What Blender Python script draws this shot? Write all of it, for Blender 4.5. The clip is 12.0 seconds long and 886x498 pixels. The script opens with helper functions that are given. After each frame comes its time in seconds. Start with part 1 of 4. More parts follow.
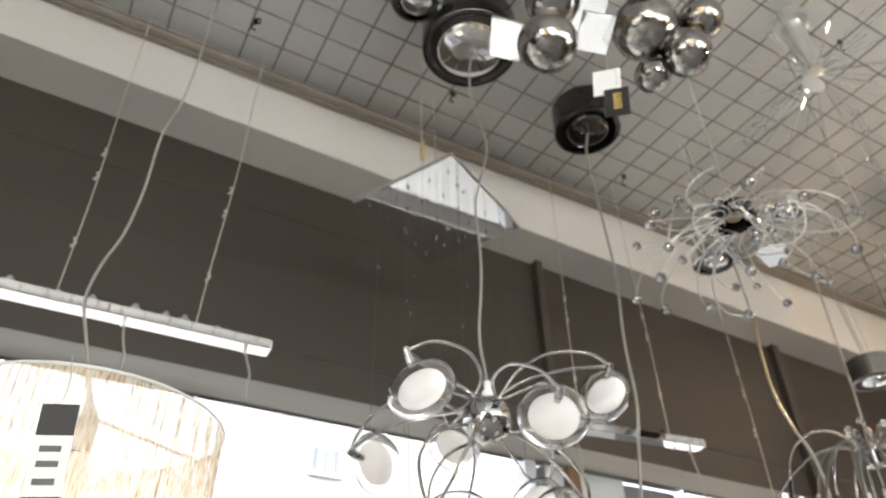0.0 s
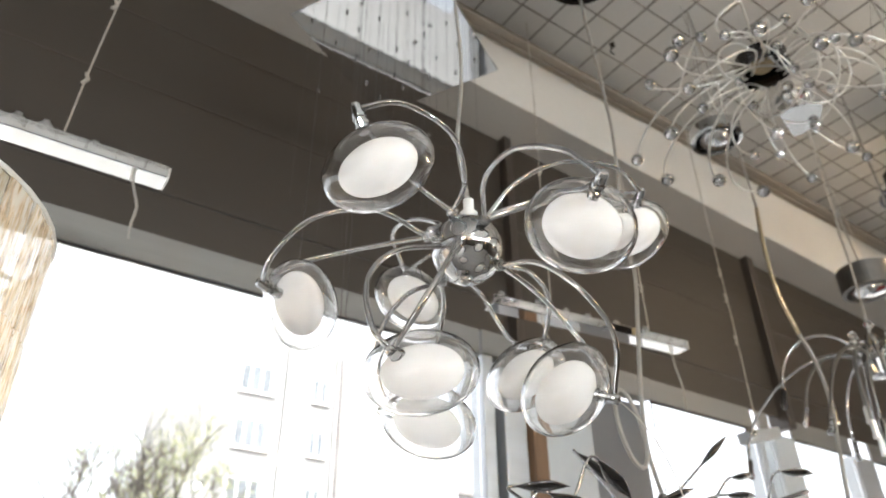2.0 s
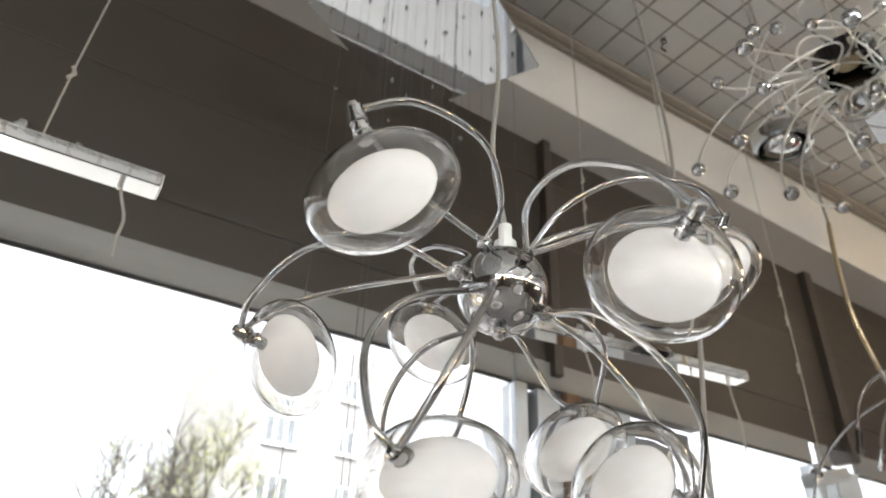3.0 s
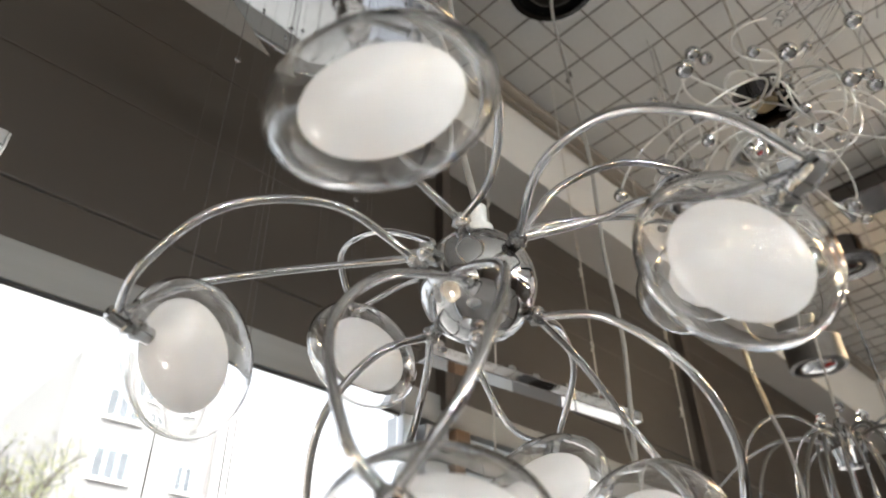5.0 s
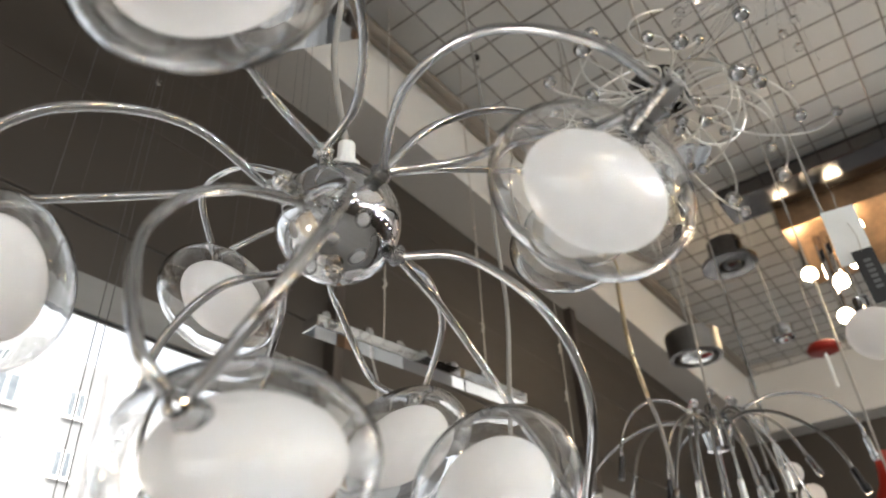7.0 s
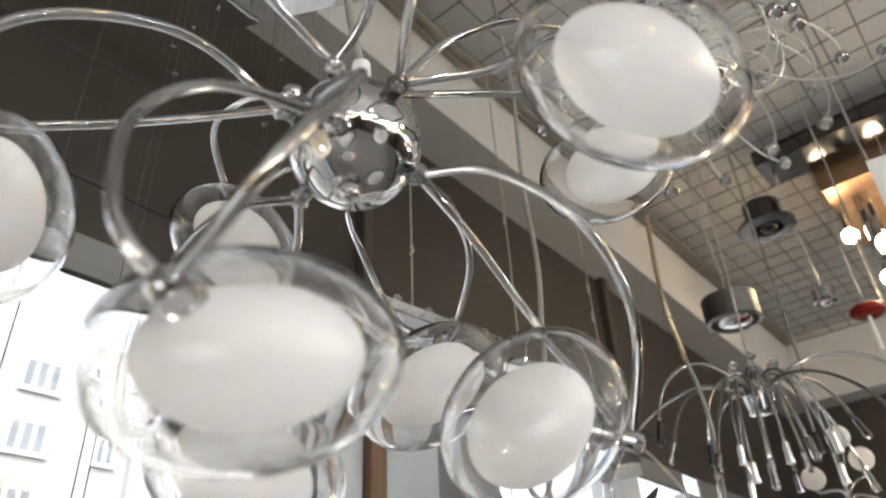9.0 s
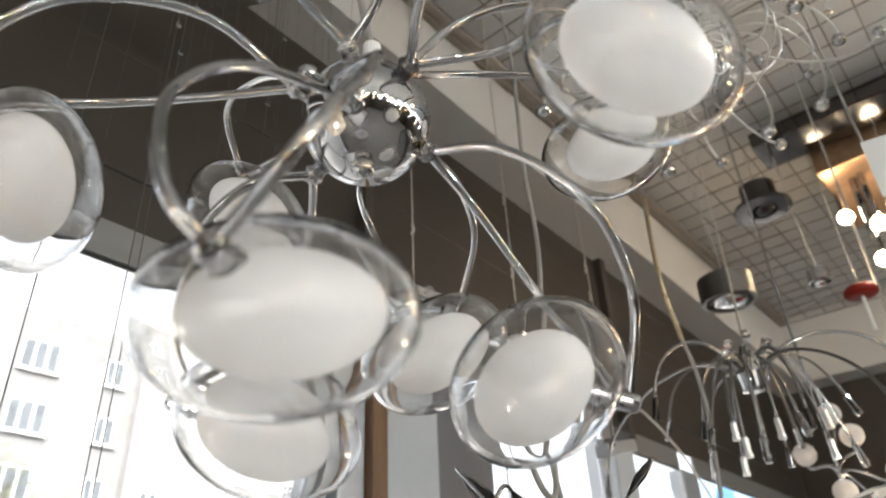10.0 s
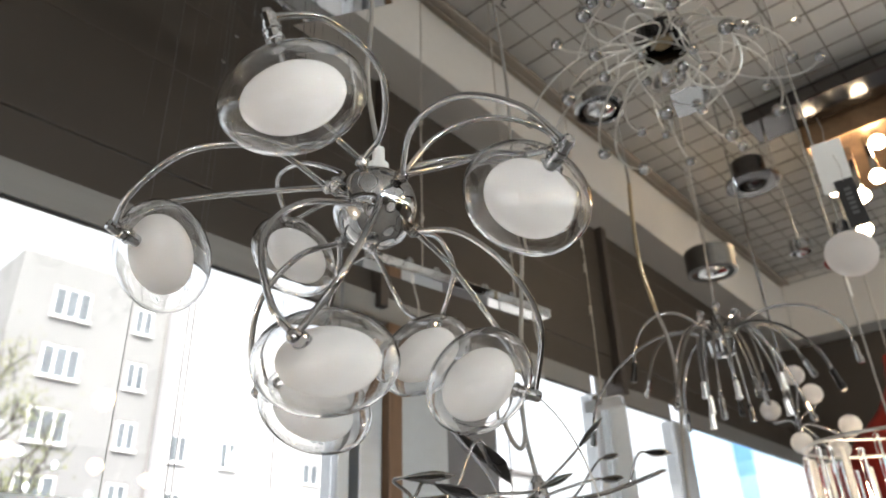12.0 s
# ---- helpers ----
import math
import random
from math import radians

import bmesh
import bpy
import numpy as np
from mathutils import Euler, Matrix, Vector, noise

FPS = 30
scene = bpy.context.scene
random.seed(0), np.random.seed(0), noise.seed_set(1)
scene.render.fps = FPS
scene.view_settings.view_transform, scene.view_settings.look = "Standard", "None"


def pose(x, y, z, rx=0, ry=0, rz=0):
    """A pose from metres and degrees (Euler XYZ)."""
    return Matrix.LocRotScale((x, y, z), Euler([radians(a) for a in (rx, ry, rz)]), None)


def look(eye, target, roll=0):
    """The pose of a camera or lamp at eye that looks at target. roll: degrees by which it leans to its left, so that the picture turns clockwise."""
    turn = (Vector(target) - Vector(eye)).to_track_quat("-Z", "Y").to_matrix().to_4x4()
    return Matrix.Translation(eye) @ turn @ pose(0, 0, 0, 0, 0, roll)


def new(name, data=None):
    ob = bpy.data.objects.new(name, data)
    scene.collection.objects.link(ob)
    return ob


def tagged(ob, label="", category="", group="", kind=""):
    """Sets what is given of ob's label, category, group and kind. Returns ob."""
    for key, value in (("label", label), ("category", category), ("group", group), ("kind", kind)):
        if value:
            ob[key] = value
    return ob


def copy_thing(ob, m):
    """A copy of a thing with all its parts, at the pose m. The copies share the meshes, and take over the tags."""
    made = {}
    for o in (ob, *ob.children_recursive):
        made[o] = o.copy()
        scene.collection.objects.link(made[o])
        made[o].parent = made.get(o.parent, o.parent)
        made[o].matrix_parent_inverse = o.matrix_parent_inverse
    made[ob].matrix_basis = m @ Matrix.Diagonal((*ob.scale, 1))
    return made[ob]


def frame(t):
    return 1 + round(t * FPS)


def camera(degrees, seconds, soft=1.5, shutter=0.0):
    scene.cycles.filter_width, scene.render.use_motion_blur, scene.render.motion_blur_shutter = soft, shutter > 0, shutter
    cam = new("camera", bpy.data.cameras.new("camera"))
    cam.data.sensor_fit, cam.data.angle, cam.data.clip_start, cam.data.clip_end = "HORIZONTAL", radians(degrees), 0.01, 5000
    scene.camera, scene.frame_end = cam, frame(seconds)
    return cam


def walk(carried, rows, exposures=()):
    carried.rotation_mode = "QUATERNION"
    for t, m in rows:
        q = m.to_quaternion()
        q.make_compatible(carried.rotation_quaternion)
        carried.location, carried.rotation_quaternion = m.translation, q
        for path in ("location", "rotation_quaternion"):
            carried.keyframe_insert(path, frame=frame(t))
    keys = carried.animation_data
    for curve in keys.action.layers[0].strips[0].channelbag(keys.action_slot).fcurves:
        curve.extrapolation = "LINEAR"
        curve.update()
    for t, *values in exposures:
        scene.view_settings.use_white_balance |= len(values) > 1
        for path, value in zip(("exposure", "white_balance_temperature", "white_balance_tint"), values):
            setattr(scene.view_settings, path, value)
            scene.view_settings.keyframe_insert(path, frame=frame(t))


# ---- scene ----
cam = camera(63.5, 12.0, 1.7)
cam.data.dof.use_dof = True
cam.data.dof.focus_distance, cam.data.dof.aperture_fstop = 0.62, 8.0
PATH = [
    (0, (0.2887, 0.4171, 1.6951), (1.0706, 1.8114, 2.8972), -1.01),
    (0.5, (0.3120, 0.4673, 1.7014), (1.1086, 1.8508, 2.9071), -0.27),
    (1, (0.3285, 0.5695, 1.7019), (1.1608, 1.9640, 2.8685), -0.42),
    (1.5, (0.3847, 0.6689, 1.7020), (1.3409, 2.0823, 2.7444), -0.98),
    (2, (0.4690, 0.7884, 1.7567), (1.4440, 2.1913, 2.7959), -0.51),
    (2.5, (0.5370, 0.8791, 1.8378), (1.4588, 2.3186, 2.8756), 1.43),
    (2.7, (0.5420, 0.8801, 1.8548), (1.4408, 2.3376, 2.8876), 2.03),
    (4.5, (0.5542, 1.0296, 1.9133), (1.5850, 2.3156, 3.0456), 0.03),
    (5, (0.5689, 1.0478, 1.9136), (1.7306, 2.2220, 3.0408), -0.86),
    (5.5, (0.5832, 1.0562, 1.9117), (1.8070, 2.1709, 3.0339), -1.15),
    (6, (0.5952, 1.0582, 1.9091), (1.8668, 2.1264, 3.0240), -0.76),
    (6.5, (0.6059, 1.0525, 1.9051), (1.9096, 2.0847, 3.0159), -1.80),
    (7, (0.6166, 1.0523, 1.8985), (1.9602, 2.0468, 2.9974), -2.69),
    (8.8, (0.6533, 1.0753, 1.8839), (1.9665, 2.1432, 2.9494), -3.04),
    (9, (0.6543, 1.0813, 1.8859), (1.9665, 2.1542, 2.9474), -2.94),
    (9.5, (0.6500, 1.0864, 1.8786), (1.9591, 2.1777, 2.9250), -3.01),
    (10, (0.6380, 1.0764, 1.8709), (1.9737, 2.1625, 2.8883), -2.85),
    (10.5, (0.6236, 1.0702, 1.8687), (1.9837, 2.1223, 2.8893), -2.91),
    (11, (0.5799, 1.0577, 1.8497), (2.0002, 2.0437, 2.8556), -4.31),
    (11.5, (0.5316, 1.0086, 1.8422), (1.9429, 2.0367, 2.8168), -3.09),
    (12, (0.4805, 0.8976, 1.8295), (1.8269, 2.0747, 2.7251), -1.93),
]
EXPOSURES = [(0, 2.72), (1.5, 2.72), (2.5, 2.58), (4.5, 2.48), (5.5, 2.48), (7, 2.42), (9.5, 2.32), (12, 2.14)]
walk(cam, [(t, look(eye, target, roll)) for t, eye, target, roll in PATH], EXPOSURES)

# ---- world, sun and lamps ----
world = bpy.data.worlds.new("sky")
scene.world = world
world.use_nodes = True
wn = world.node_tree
bg = wn.nodes["Background"]
sky = wn.nodes.new("ShaderNodeTexSky")
sky.sky_type, sky.sun_disc = "NISHITA", False
sky.sun_elevation, sky.sun_rotation = radians(38), radians(215)
sky.dust_density, sky.air_density, sky.ozone_density = 7.0, 0.8, 0.3
haze = wn.nodes.new("ShaderNodeHueSaturation")
haze.inputs["Saturation"].default_value, haze.inputs["Value"].default_value = 0.22, 0.95
wn.links.new(sky.outputs[0], haze.inputs["Color"])
wn.links.new(haze.outputs[0], bg.inputs[0])
bg.inputs[1].default_value = 0.15

sun = new("sun", bpy.data.lights.new("sun", "SUN"))
sun.data.energy, sun.data.angle, sun.data.color = 0.3, radians(14), (1.0, 0.96, 0.90)
SUN_FROM = Vector((math.sin(radians(215)) * math.cos(radians(38)), math.cos(radians(215)) * math.cos(radians(38)), math.sin(radians(38))))
sun.matrix_world = look(SUN_FROM * 50, (0, 0, 0))


# added area lamp in an assumed, unseen side opening, standing in for daylight
def opening_lamp(eye, target, wide, high, watts, colour=(0.96, 0.98, 1.0)):
    lamp = new("opening_fill_lamp", bpy.data.lights.new("opening_fill_lamp", "AREA"))
    lamp.data.shape, lamp.data.size, lamp.data.size_y = "RECTANGLE", wide, high
    lamp.data.energy, lamp.data.color = watts, colour
    lamp.matrix_world = look(eye, target)


opening_lamp((-4.08, -1.2, 1.7), (0, -1.2, 1.7), 3.4, 1.7, 3)


# ---- materials ----
def nodes_of(name):
    m = bpy.data.materials.new(name)
    m.use_nodes = True
    return m, m.node_tree, m.node_tree.nodes["Principled BSDF"]


def material(name, colour, rough=0.5, metal=0.0, vary=0.12, scale=6.0, fine=60.0, bump=0.05, stretch=(1, 1, 1), coat=0.0):
    """Paint, wood, metal and plaster: two scales of noise in colour, roughness and relief."""
    m, t, b = nodes_of(name)
    co = t.nodes.new("ShaderNodeTexCoord")
    mp = t.nodes.new("ShaderNodeMapping")
    mp.inputs["Scale"].default_value = stretch
    t.links.new(co.outputs["Object"], mp.inputs[0])
    big, small = t.nodes.new("ShaderNodeTexNoise"), t.nodes.new("ShaderNodeTexNoise")
    big.inputs["Scale"].default_value, small.inputs["Scale"].default_value = scale, fine
    big.inputs["Detail"].default_value, small.inputs["Detail"].default_value = 5, 3
    for n in (big, small):
        t.links.new(mp.outputs[0], n.inputs["Vector"])
    mix = t.nodes.new("ShaderNodeMath")
    mix.operation = "MULTIPLY_ADD"
    t.links.new(small.outputs[0], mix.inputs[0])
    mix.inputs[1].default_value = 0.4
    t.links.new(big.outputs[0], mix.inputs[2])
    ramp = t.nodes.new("ShaderNodeValToRGB")
    lo, hi = ramp.color_ramp.elements
    lo.position, hi.position = 0.45, 0.95
    lo.color = (*[c * (1 - vary) for c in colour], 1)
    hi.color = (*[min(1, c * (1 + vary)) for c in colour], 1)
    t.links.new(mix.outputs[0], ramp.inputs[0])
    t.links.new(ramp.outputs[0], b.inputs["Base Color"])
    rr = t.nodes.new("ShaderNodeMapRange")
    rr.inputs["From Min"].default_value, rr.inputs["From Max"].default_value = 0.3, 0.9
    rr.inputs["To Min"].default_value, rr.inputs["To Max"].default_value = rough * 0.8, min(1, rough * 1.25)
    t.links.new(mix.outputs[0], rr.inputs[0])
    t.links.new(rr.outputs[0], b.inputs["Roughness"])
    b.inputs["Metallic"].default_value = metal
    b.inputs["Coat Weight"].default_value = coat
    if bump:
        bp = t.nodes.new("ShaderNodeBump")
        bp.inputs["Strength"].default_value, bp.inputs["Distance"].default_value = bump, 0.01
        t.links.new(mix.outputs[0], bp.inputs["Height"])
        t.links.new(bp.outputs[0], b.inputs["Normal"])
    return m


def glass(name, colour=(1, 1, 1), rough=0.0, ior=1.45, wavy=0.0):
    m, t, b = nodes_of(name)
    b.inputs["Base Color"].default_value = (*colour, 1)
    b.inputs["Roughness"].default_value = rough
    b.inputs["IOR"].default_value = ior
    b.inputs["Transmission Weight"].default_value = 1.0
    if wavy:
        co, n = t.nodes.new("ShaderNodeTexCoord"), t.nodes.new("ShaderNodeTexNoise")
        n.inputs["Scale"].default_value, n.inputs["Detail"].default_value = 26, 1
        t.links.new(co.outputs["Object"], n.inputs["Vector"])
        bp = t.nodes.new("ShaderNodeBump")
        bp.inputs["Strength"].default_value, bp.inputs["Distance"].default_value = wavy, 0.01
        t.links.new(n.outputs[0], bp.inputs["Height"])
        t.links.new(bp.outputs[0], b.inputs["Normal"])
    return m


def opal(name, colour, through_light=0.45, rough=0.25):
    """White opal glass and fabric: light passes, scattered."""
    m, t, b = nodes_of(name)
    b.inputs["Base Color"].default_value = (*colour, 1)
    b.inputs["Roughness"].default_value = rough
    b.inputs["Specular IOR Level"].default_value = 0.22
    tr = t.nodes.new("ShaderNodeBsdfTranslucent")
    tr.inputs[0].default_value = (*colour, 1)
    mx = t.nodes.new("ShaderNodeMixShader")
    mx.inputs[0].default_value = through_light
    t.links.new(b.outputs[0], mx.inputs[1])
    t.links.new(tr.outputs[0], mx.inputs[2])
    t.links.new(mx.outputs[0], t.nodes["Material Output"].inputs[0])
    return m


def glowing(name, colour, strength):
    m, t, b = nodes_of(name)
    b.inputs["Base Color"].default_value = (*colour, 1)
    b.inputs["Emission Color"].default_value = (*colour, 1)
    b.inputs["Emission Strength"].default_value = strength
    return m


BROWN = material("brown_fascia_laminate", (0.040, 0.0305, 0.0225), 0.50, vary=0.14, scale=1.4, fine=40, stretch=(0.6, 1, 3), bump=0.03)
DARK_BROWN = material("dark_brown_strip", (0.05, 0.038, 0.03), 0.4, vary=0.2, scale=4)
SOFFIT = material("cream_bulkhead_paint", (0.55, 0.52, 0.485), 0.65, vary=0.07, scale=1.3, fine=90, bump=0.04)
CEILING = material("ceiling_panel_paint", (0.60, 0.59, 0.575), 0.75, vary=0.07, scale=2.2, fine=120, bump=0.06)
WIRE = material("galvanised_mesh_wire", (0.19, 0.165, 0.15), 0.45, 0.8, vary=0.25, scale=20)
EDGE = material("mesh_edge_profile", (0.33, 0.29, 0.25), 0.5, 0.3, vary=0.15, scale=8)
ALU = material("brushed_aluminium_frame", (0.52, 0.54, 0.57), 0.38, 0.55, vary=0.08, scale=5, stretch=(0.3, 1, 6))
RAIL = material("grey_head_rail", (0.24, 0.235, 0.23), 0.42, 0.35, vary=0.08, scale=4, stretch=(0.3, 1, 6))
GASKET = material("black_rubber_gasket", (0.02, 0.02, 0.022), 0.6, vary=0.2)
WOOD = material("brown_wood_post", (0.17, 0.095, 0.05), 0.5, vary=0.3, scale=5, stretch=(6, 6, 0.6))
PANEL_LIGHT = material("pale_grey_panel", (0.50, 0.53, 0.56), 0.45, vary=0.05, scale=2)
PANEL_DARK = material("dark_grey_panel", (0.16, 0.16, 0.17), 0.5, vary=0.1, scale=3)
FLOOR = material("pale_floor_tile", (0.20, 0.19, 0.18), 0.35, vary=0.12, scale=2, fine=30)
CHROME = material("polished_chrome", (0.54, 0.54, 0.545), 0.02, 1.0, vary=0.03, scale=12, bump=0.0)
CHROME_DARK = material("black_chrome", (0.10, 0.095, 0.095), 0.12, 1.0, vary=0.1, scale=10, bump=0.0)
DARK_STEEL = material("dark_satin_steel", (0.22, 0.21, 0.20), 0.32, 1.0, vary=0.15, scale=14, bump=0.02)
PAVING = material("pale_concrete_paving", (0.36, 0.35, 0.33), 0.85, vary=0.12, scale=0.8, fine=15, bump=0.15)
STEEL = material("satin_nickel", (0.80, 0.79, 0.77), 0.30, 1.0, vary=0.1, scale=14, bump=0.02)
MIRROR = material("polished_steel_plate", (0.86, 0.86, 0.87), 0.03, 1.0, vary=0.02, scale=3, bump=0.012)
GOLD_TUBE = material("gold_braided_sleeve", (0.50, 0.40, 0.26), 0.3, 0.8, vary=0.2, scale=60)
CLEAR = glass("clear_blown_glass", wavy=0.15)
PANE = glass("window_glass", (0.97, 0.985, 0.98))
CRYSTAL = glass("cut_crystal", (0.97, 0.97, 0.98), 0.0, 1.55)


def capiz(name, dark, mid, pale):
    """Translucent shell strips, flecked along their length."""
    m = opal(name, pale, 0.8, 0.12)
    t = m.node_tree
    co, mp, n = t.nodes.new("ShaderNodeTexCoord"), t.nodes.new("ShaderNodeMapping"), t.nodes.new("ShaderNodeTexNoise")
    mp.inputs["Scale"].default_value = (280, 280, 48)
    n.inputs["Scale"].default_value, n.inputs["Detail"].default_value = 1.0, 4
    ramp = t.nodes.new("ShaderNodeValToRGB")
    for k, (at, c) in enumerate(((0.36, dark), (0.60, pale))):
        ramp.color_ramp.elements[k].position, ramp.color_ramp.elements[k].color = at, (*c, 1)
    e = ramp.color_ramp.elements.new(0.47)
    e.color = (*mid, 1)
    t.links.new(co.outputs["Object"], mp.inputs[0])
    t.links.new(mp.outputs[0], n.inputs["Vector"])
    t.links.new(n.outputs[0], ramp.inputs[0])
    for node in t.nodes:
        if node.type == "BSDF_PRINCIPLED":
            t.links.new(ramp.outputs[0], node.inputs["Base Color"])
        if node.type == "BSDF_TRANSLUCENT":
            t.links.new(ramp.outputs[0], node.inputs[0])
    # thin shell lets part of the view behind it through
    clear, mix = t.nodes.new("ShaderNodeBsdfTransparent"), t.nodes.new("ShaderNodeMixShader")
    out = t.nodes["Material Output"].inputs[0]
    t.links.new(out.links[0].from_socket, mix.inputs[1])
    t.links.new(clear.outputs[0], mix.inputs[2])
    mix.inputs[0].default_value = 0.58
    t.links.new(mix.outputs[0], out)
    return m


AMBER = capiz("amber_capiz_strips", (0.60, 0.44, 0.27), (0.89, 0.79, 0.63), (0.97, 0.95, 0.91))
AMBER_DEEP = capiz("deep_amber_capiz_strips", (0.52, 0.36, 0.20), (0.85, 0.73, 0.55), (0.97, 0.94, 0.89))
OPAL = opal("white_opal_glass", (0.86, 0.84, 0.835), 0.80, 0.10)
CORD = material("clear_pvc_cable", (0.30, 0.28, 0.255), 0.35, vary=0.1, scale=40)
STRING = material("steel_suspension_wire", (0.48, 0.44, 0.39), 0.35, 0.4, vary=0.15, scale=50)
THREAD = material("thin_bead_thread", (0.05, 0.045, 0.04), 0.4, vary=0.1, scale=60)
WHITE_PLASTIC = material("white_plastic", (0.78, 0.77, 0.75), 0.4, vary=0.04)
BLACK = material("black_card", (0.018, 0.016, 0.016), 0.5, vary=0.3)
CARD = material("white_card", (0.82, 0.81, 0.78), 0.6, vary=0.04)
YELLOW = material("yellow_print", (0.52, 0.36, 0.10), 0.6, vary=0.1)
GREY_INK = material("grey_print", (0.12, 0.12, 0.12), 0.6, vary=0.1)
RED = opal("red_lamp_fabric", (0.24, 0.016, 0.010), 0.14, 0.45)
COPPER = material("copper_leaf_box", (0.45, 0.28, 0.16), 0.32, 0.75, vary=0.35, scale=9, bump=0.12)
GREEN = material("green_plant_leaf", (0.06, 0.12, 0.02), 0.45, vary=0.3, scale=20)
BULB = glowing("lit_warm_bulb", (1.0, 0.78, 0.50), 12.0)
SPARK = glowing("lit_halogen_capsule", (1.0, 0.66, 0.32), 9.5)
# cool emitter of the added fill pendants, balances the warm globes
FILL_WHITE = glowing("white_fill_capsule", (0.80, 0.93, 1.0), 92.0)
# emitter added inside the drum, helps the window light whiten its lower strips
DRUM_FILL = glowing("drum_fill_bulb", (1.0, 0.96, 0.90), 12.0)
FACADE = material("pale_render_facade", (0.20, 0.20, 0.202), 0.85, vary=0.1, scale=0.25, fine=6, bump=0.1)
FACADE_WHITE = material("white_render_facade", (0.36, 0.36, 0.365), 0.85, vary=0.08, scale=0.25, fine=6, bump=0.1)
FRAME_WHITE = material("white_window_frame", (0.78, 0.78, 0.78), 0.4, vary=0.04)
FAR_GLASS = material("dark_far_window_glass", (0.10, 0.115, 0.13), 0.08, vary=0.25, scale=1.2, coat=0.5)
ROOFING = material("grey_roof_sheet", (0.16, 0.15, 0.15), 0.6, vary=0.15)
BARK = material("tree_bark", (0.035, 0.03, 0.026), 0.85, vary=0.3, scale=8, fine=40, bump=0.3)
LEAF = material("yellow_green_leaf", (0.17, 0.18, 0.09), 0.6, vary=0.4, scale=2)
ASPHALT = material("asphalt_ground", (0.055, 0.054, 0.053), 0.9, vary=0.2, scale=0.5, fine=20, bump=0.2)
BLUE = material("blue_hoarding", (0.12, 0.30, 0.62), 0.5, vary=0.25, scale=0.6)
BLUE_PALE = material("pale_blue_hoarding", (0.42, 0.58, 0.74), 0.5, vary=0.15, scale=0.5)


# ---- mesh helpers ----
def mesh_of(name, verts, faces, smooth=False):
    me = bpy.data.meshes.new(name)
    me.from_pydata([tuple(v) for v in verts], [], faces)
    if smooth:
        me.polygons.foreach_set("use_smooth", [True] * len(me.polygons))
    return me


def part(name, geo, mat, parent=None, label="", smooth=False):
    """One mesh object from (verts, faces), in world metres, under its thing."""
    me = mesh_of(name, geo[0], geo[1], smooth)
    me.materials.append(mat)
    ob = new(name, me)
    if parent is not None:
        ob.parent = parent
        ob.matrix_parent_inverse = world_of(parent).inverted()
    return tagged(ob, label)


def world_of(ob):
    m = ob.matrix_basis.copy()
    while ob.parent is not None:
        m = ob.parent.matrix_basis @ (ob.matrix_parent_inverse @ m)
        ob = ob.parent
    return m


def thing(name, at, label, category, group="", kind=""):
    ob = new(name)
    ob.empty_display_size = 0.05
    ob.matrix_basis = Matrix.Translation(at)
    return tagged(ob, label, category, group, kind)


def join(*geos):
    v, f = [], []
    for gv, gf in geos:
        k = len(v)
        v.extend(gv)
        f.extend(tuple(i + k for i in face) for face in gf)
    return v, f


def box(x0, y0, z0, x1, y1, z1, bevel=0.0):
    if bevel <= 0:
        v = [Vector((x, y, z)) for z in (z0, z1) for x, y in ((x0, y0), (x1, y0), (x1, y1), (x0, y1))]
        return v, [(3, 2, 1, 0), (4, 5, 6, 7), (0, 1, 5, 4), (1, 2, 6, 5), (2, 3, 7, 6), (3, 0, 4, 7)]
    bm = bmesh.new()
    bmesh.ops.create_cube(bm, size=1)
    for q in bm.verts:
        q.co = Vector(((x0 + x1) / 2 + q.co.x * (x1 - x0), (y0 + y1) / 2 + q.co.y * (y1 - y0), (z0 + z1) / 2 + q.co.z * (z1 - z0)))
    bmesh.ops.bevel(bm, geom=bm.edges[:], offset=bevel, segments=2, affect="EDGES", profile=0.5)
    bm.verts.index_update()
    out = [q.co.copy() for q in bm.verts], [tuple(q.index for q in f.verts) for f in bm.faces]
    bm.free()
    return out


def moved(geo, m):
    return [m @ Vector(v) for v in geo[0]], geo[1]


def axes(d, hint=(0, 0, 1)):
    """A turn whose z lies along d."""
    z = Vector(d).normalized()
    x = Vector(hint).cross(z)
    if x.length < 1e-4:
        x = Vector((1, 0, 0)).cross(z)
    x.normalize()
    return Matrix((x, z.cross(x), z)).transposed().to_4x4()


def lathe(profile, seg=24, m=None):
    """A turned body about z; profile: (radius, height) from bottom to top."""
    v, f = [], []
    for r, h in profile:
        for i in range(seg):
            a = 2 * math.pi * i / seg
            v.append(Vector((max(r, 1e-5) * math.cos(a), max(r, 1e-5) * math.sin(a), h)))
    n = len(profile)
    for j in range(n - 1):
        for i in range(seg):
            k = (i + 1) % seg
            f.append((j * seg + i, j * seg + k, (j + 1) * seg + k, (j + 1) * seg + i))
    f.append(tuple(reversed(range(seg))))
    f.append(tuple(range((n - 1) * seg, n * seg)))
    return moved((v, f), m) if m else (v, f)


def ball(c, r, seg=16, rings=10, turn=None, scale=(1, 1, 1)):
    pro = [(math.sin(math.pi * i / rings), -math.cos(math.pi * i / rings)) for i in range(rings + 1)]
    pro[0], pro[-1] = (0.02, -1), (0.02, 1)
    g = lathe(pro, seg)
    m = Matrix.Translation(c) @ (turn or Matrix.Identity(4)) @ Matrix.Diagonal((r * scale[0], r * scale[1], r * scale[2], 1))
    return moved(g, m)


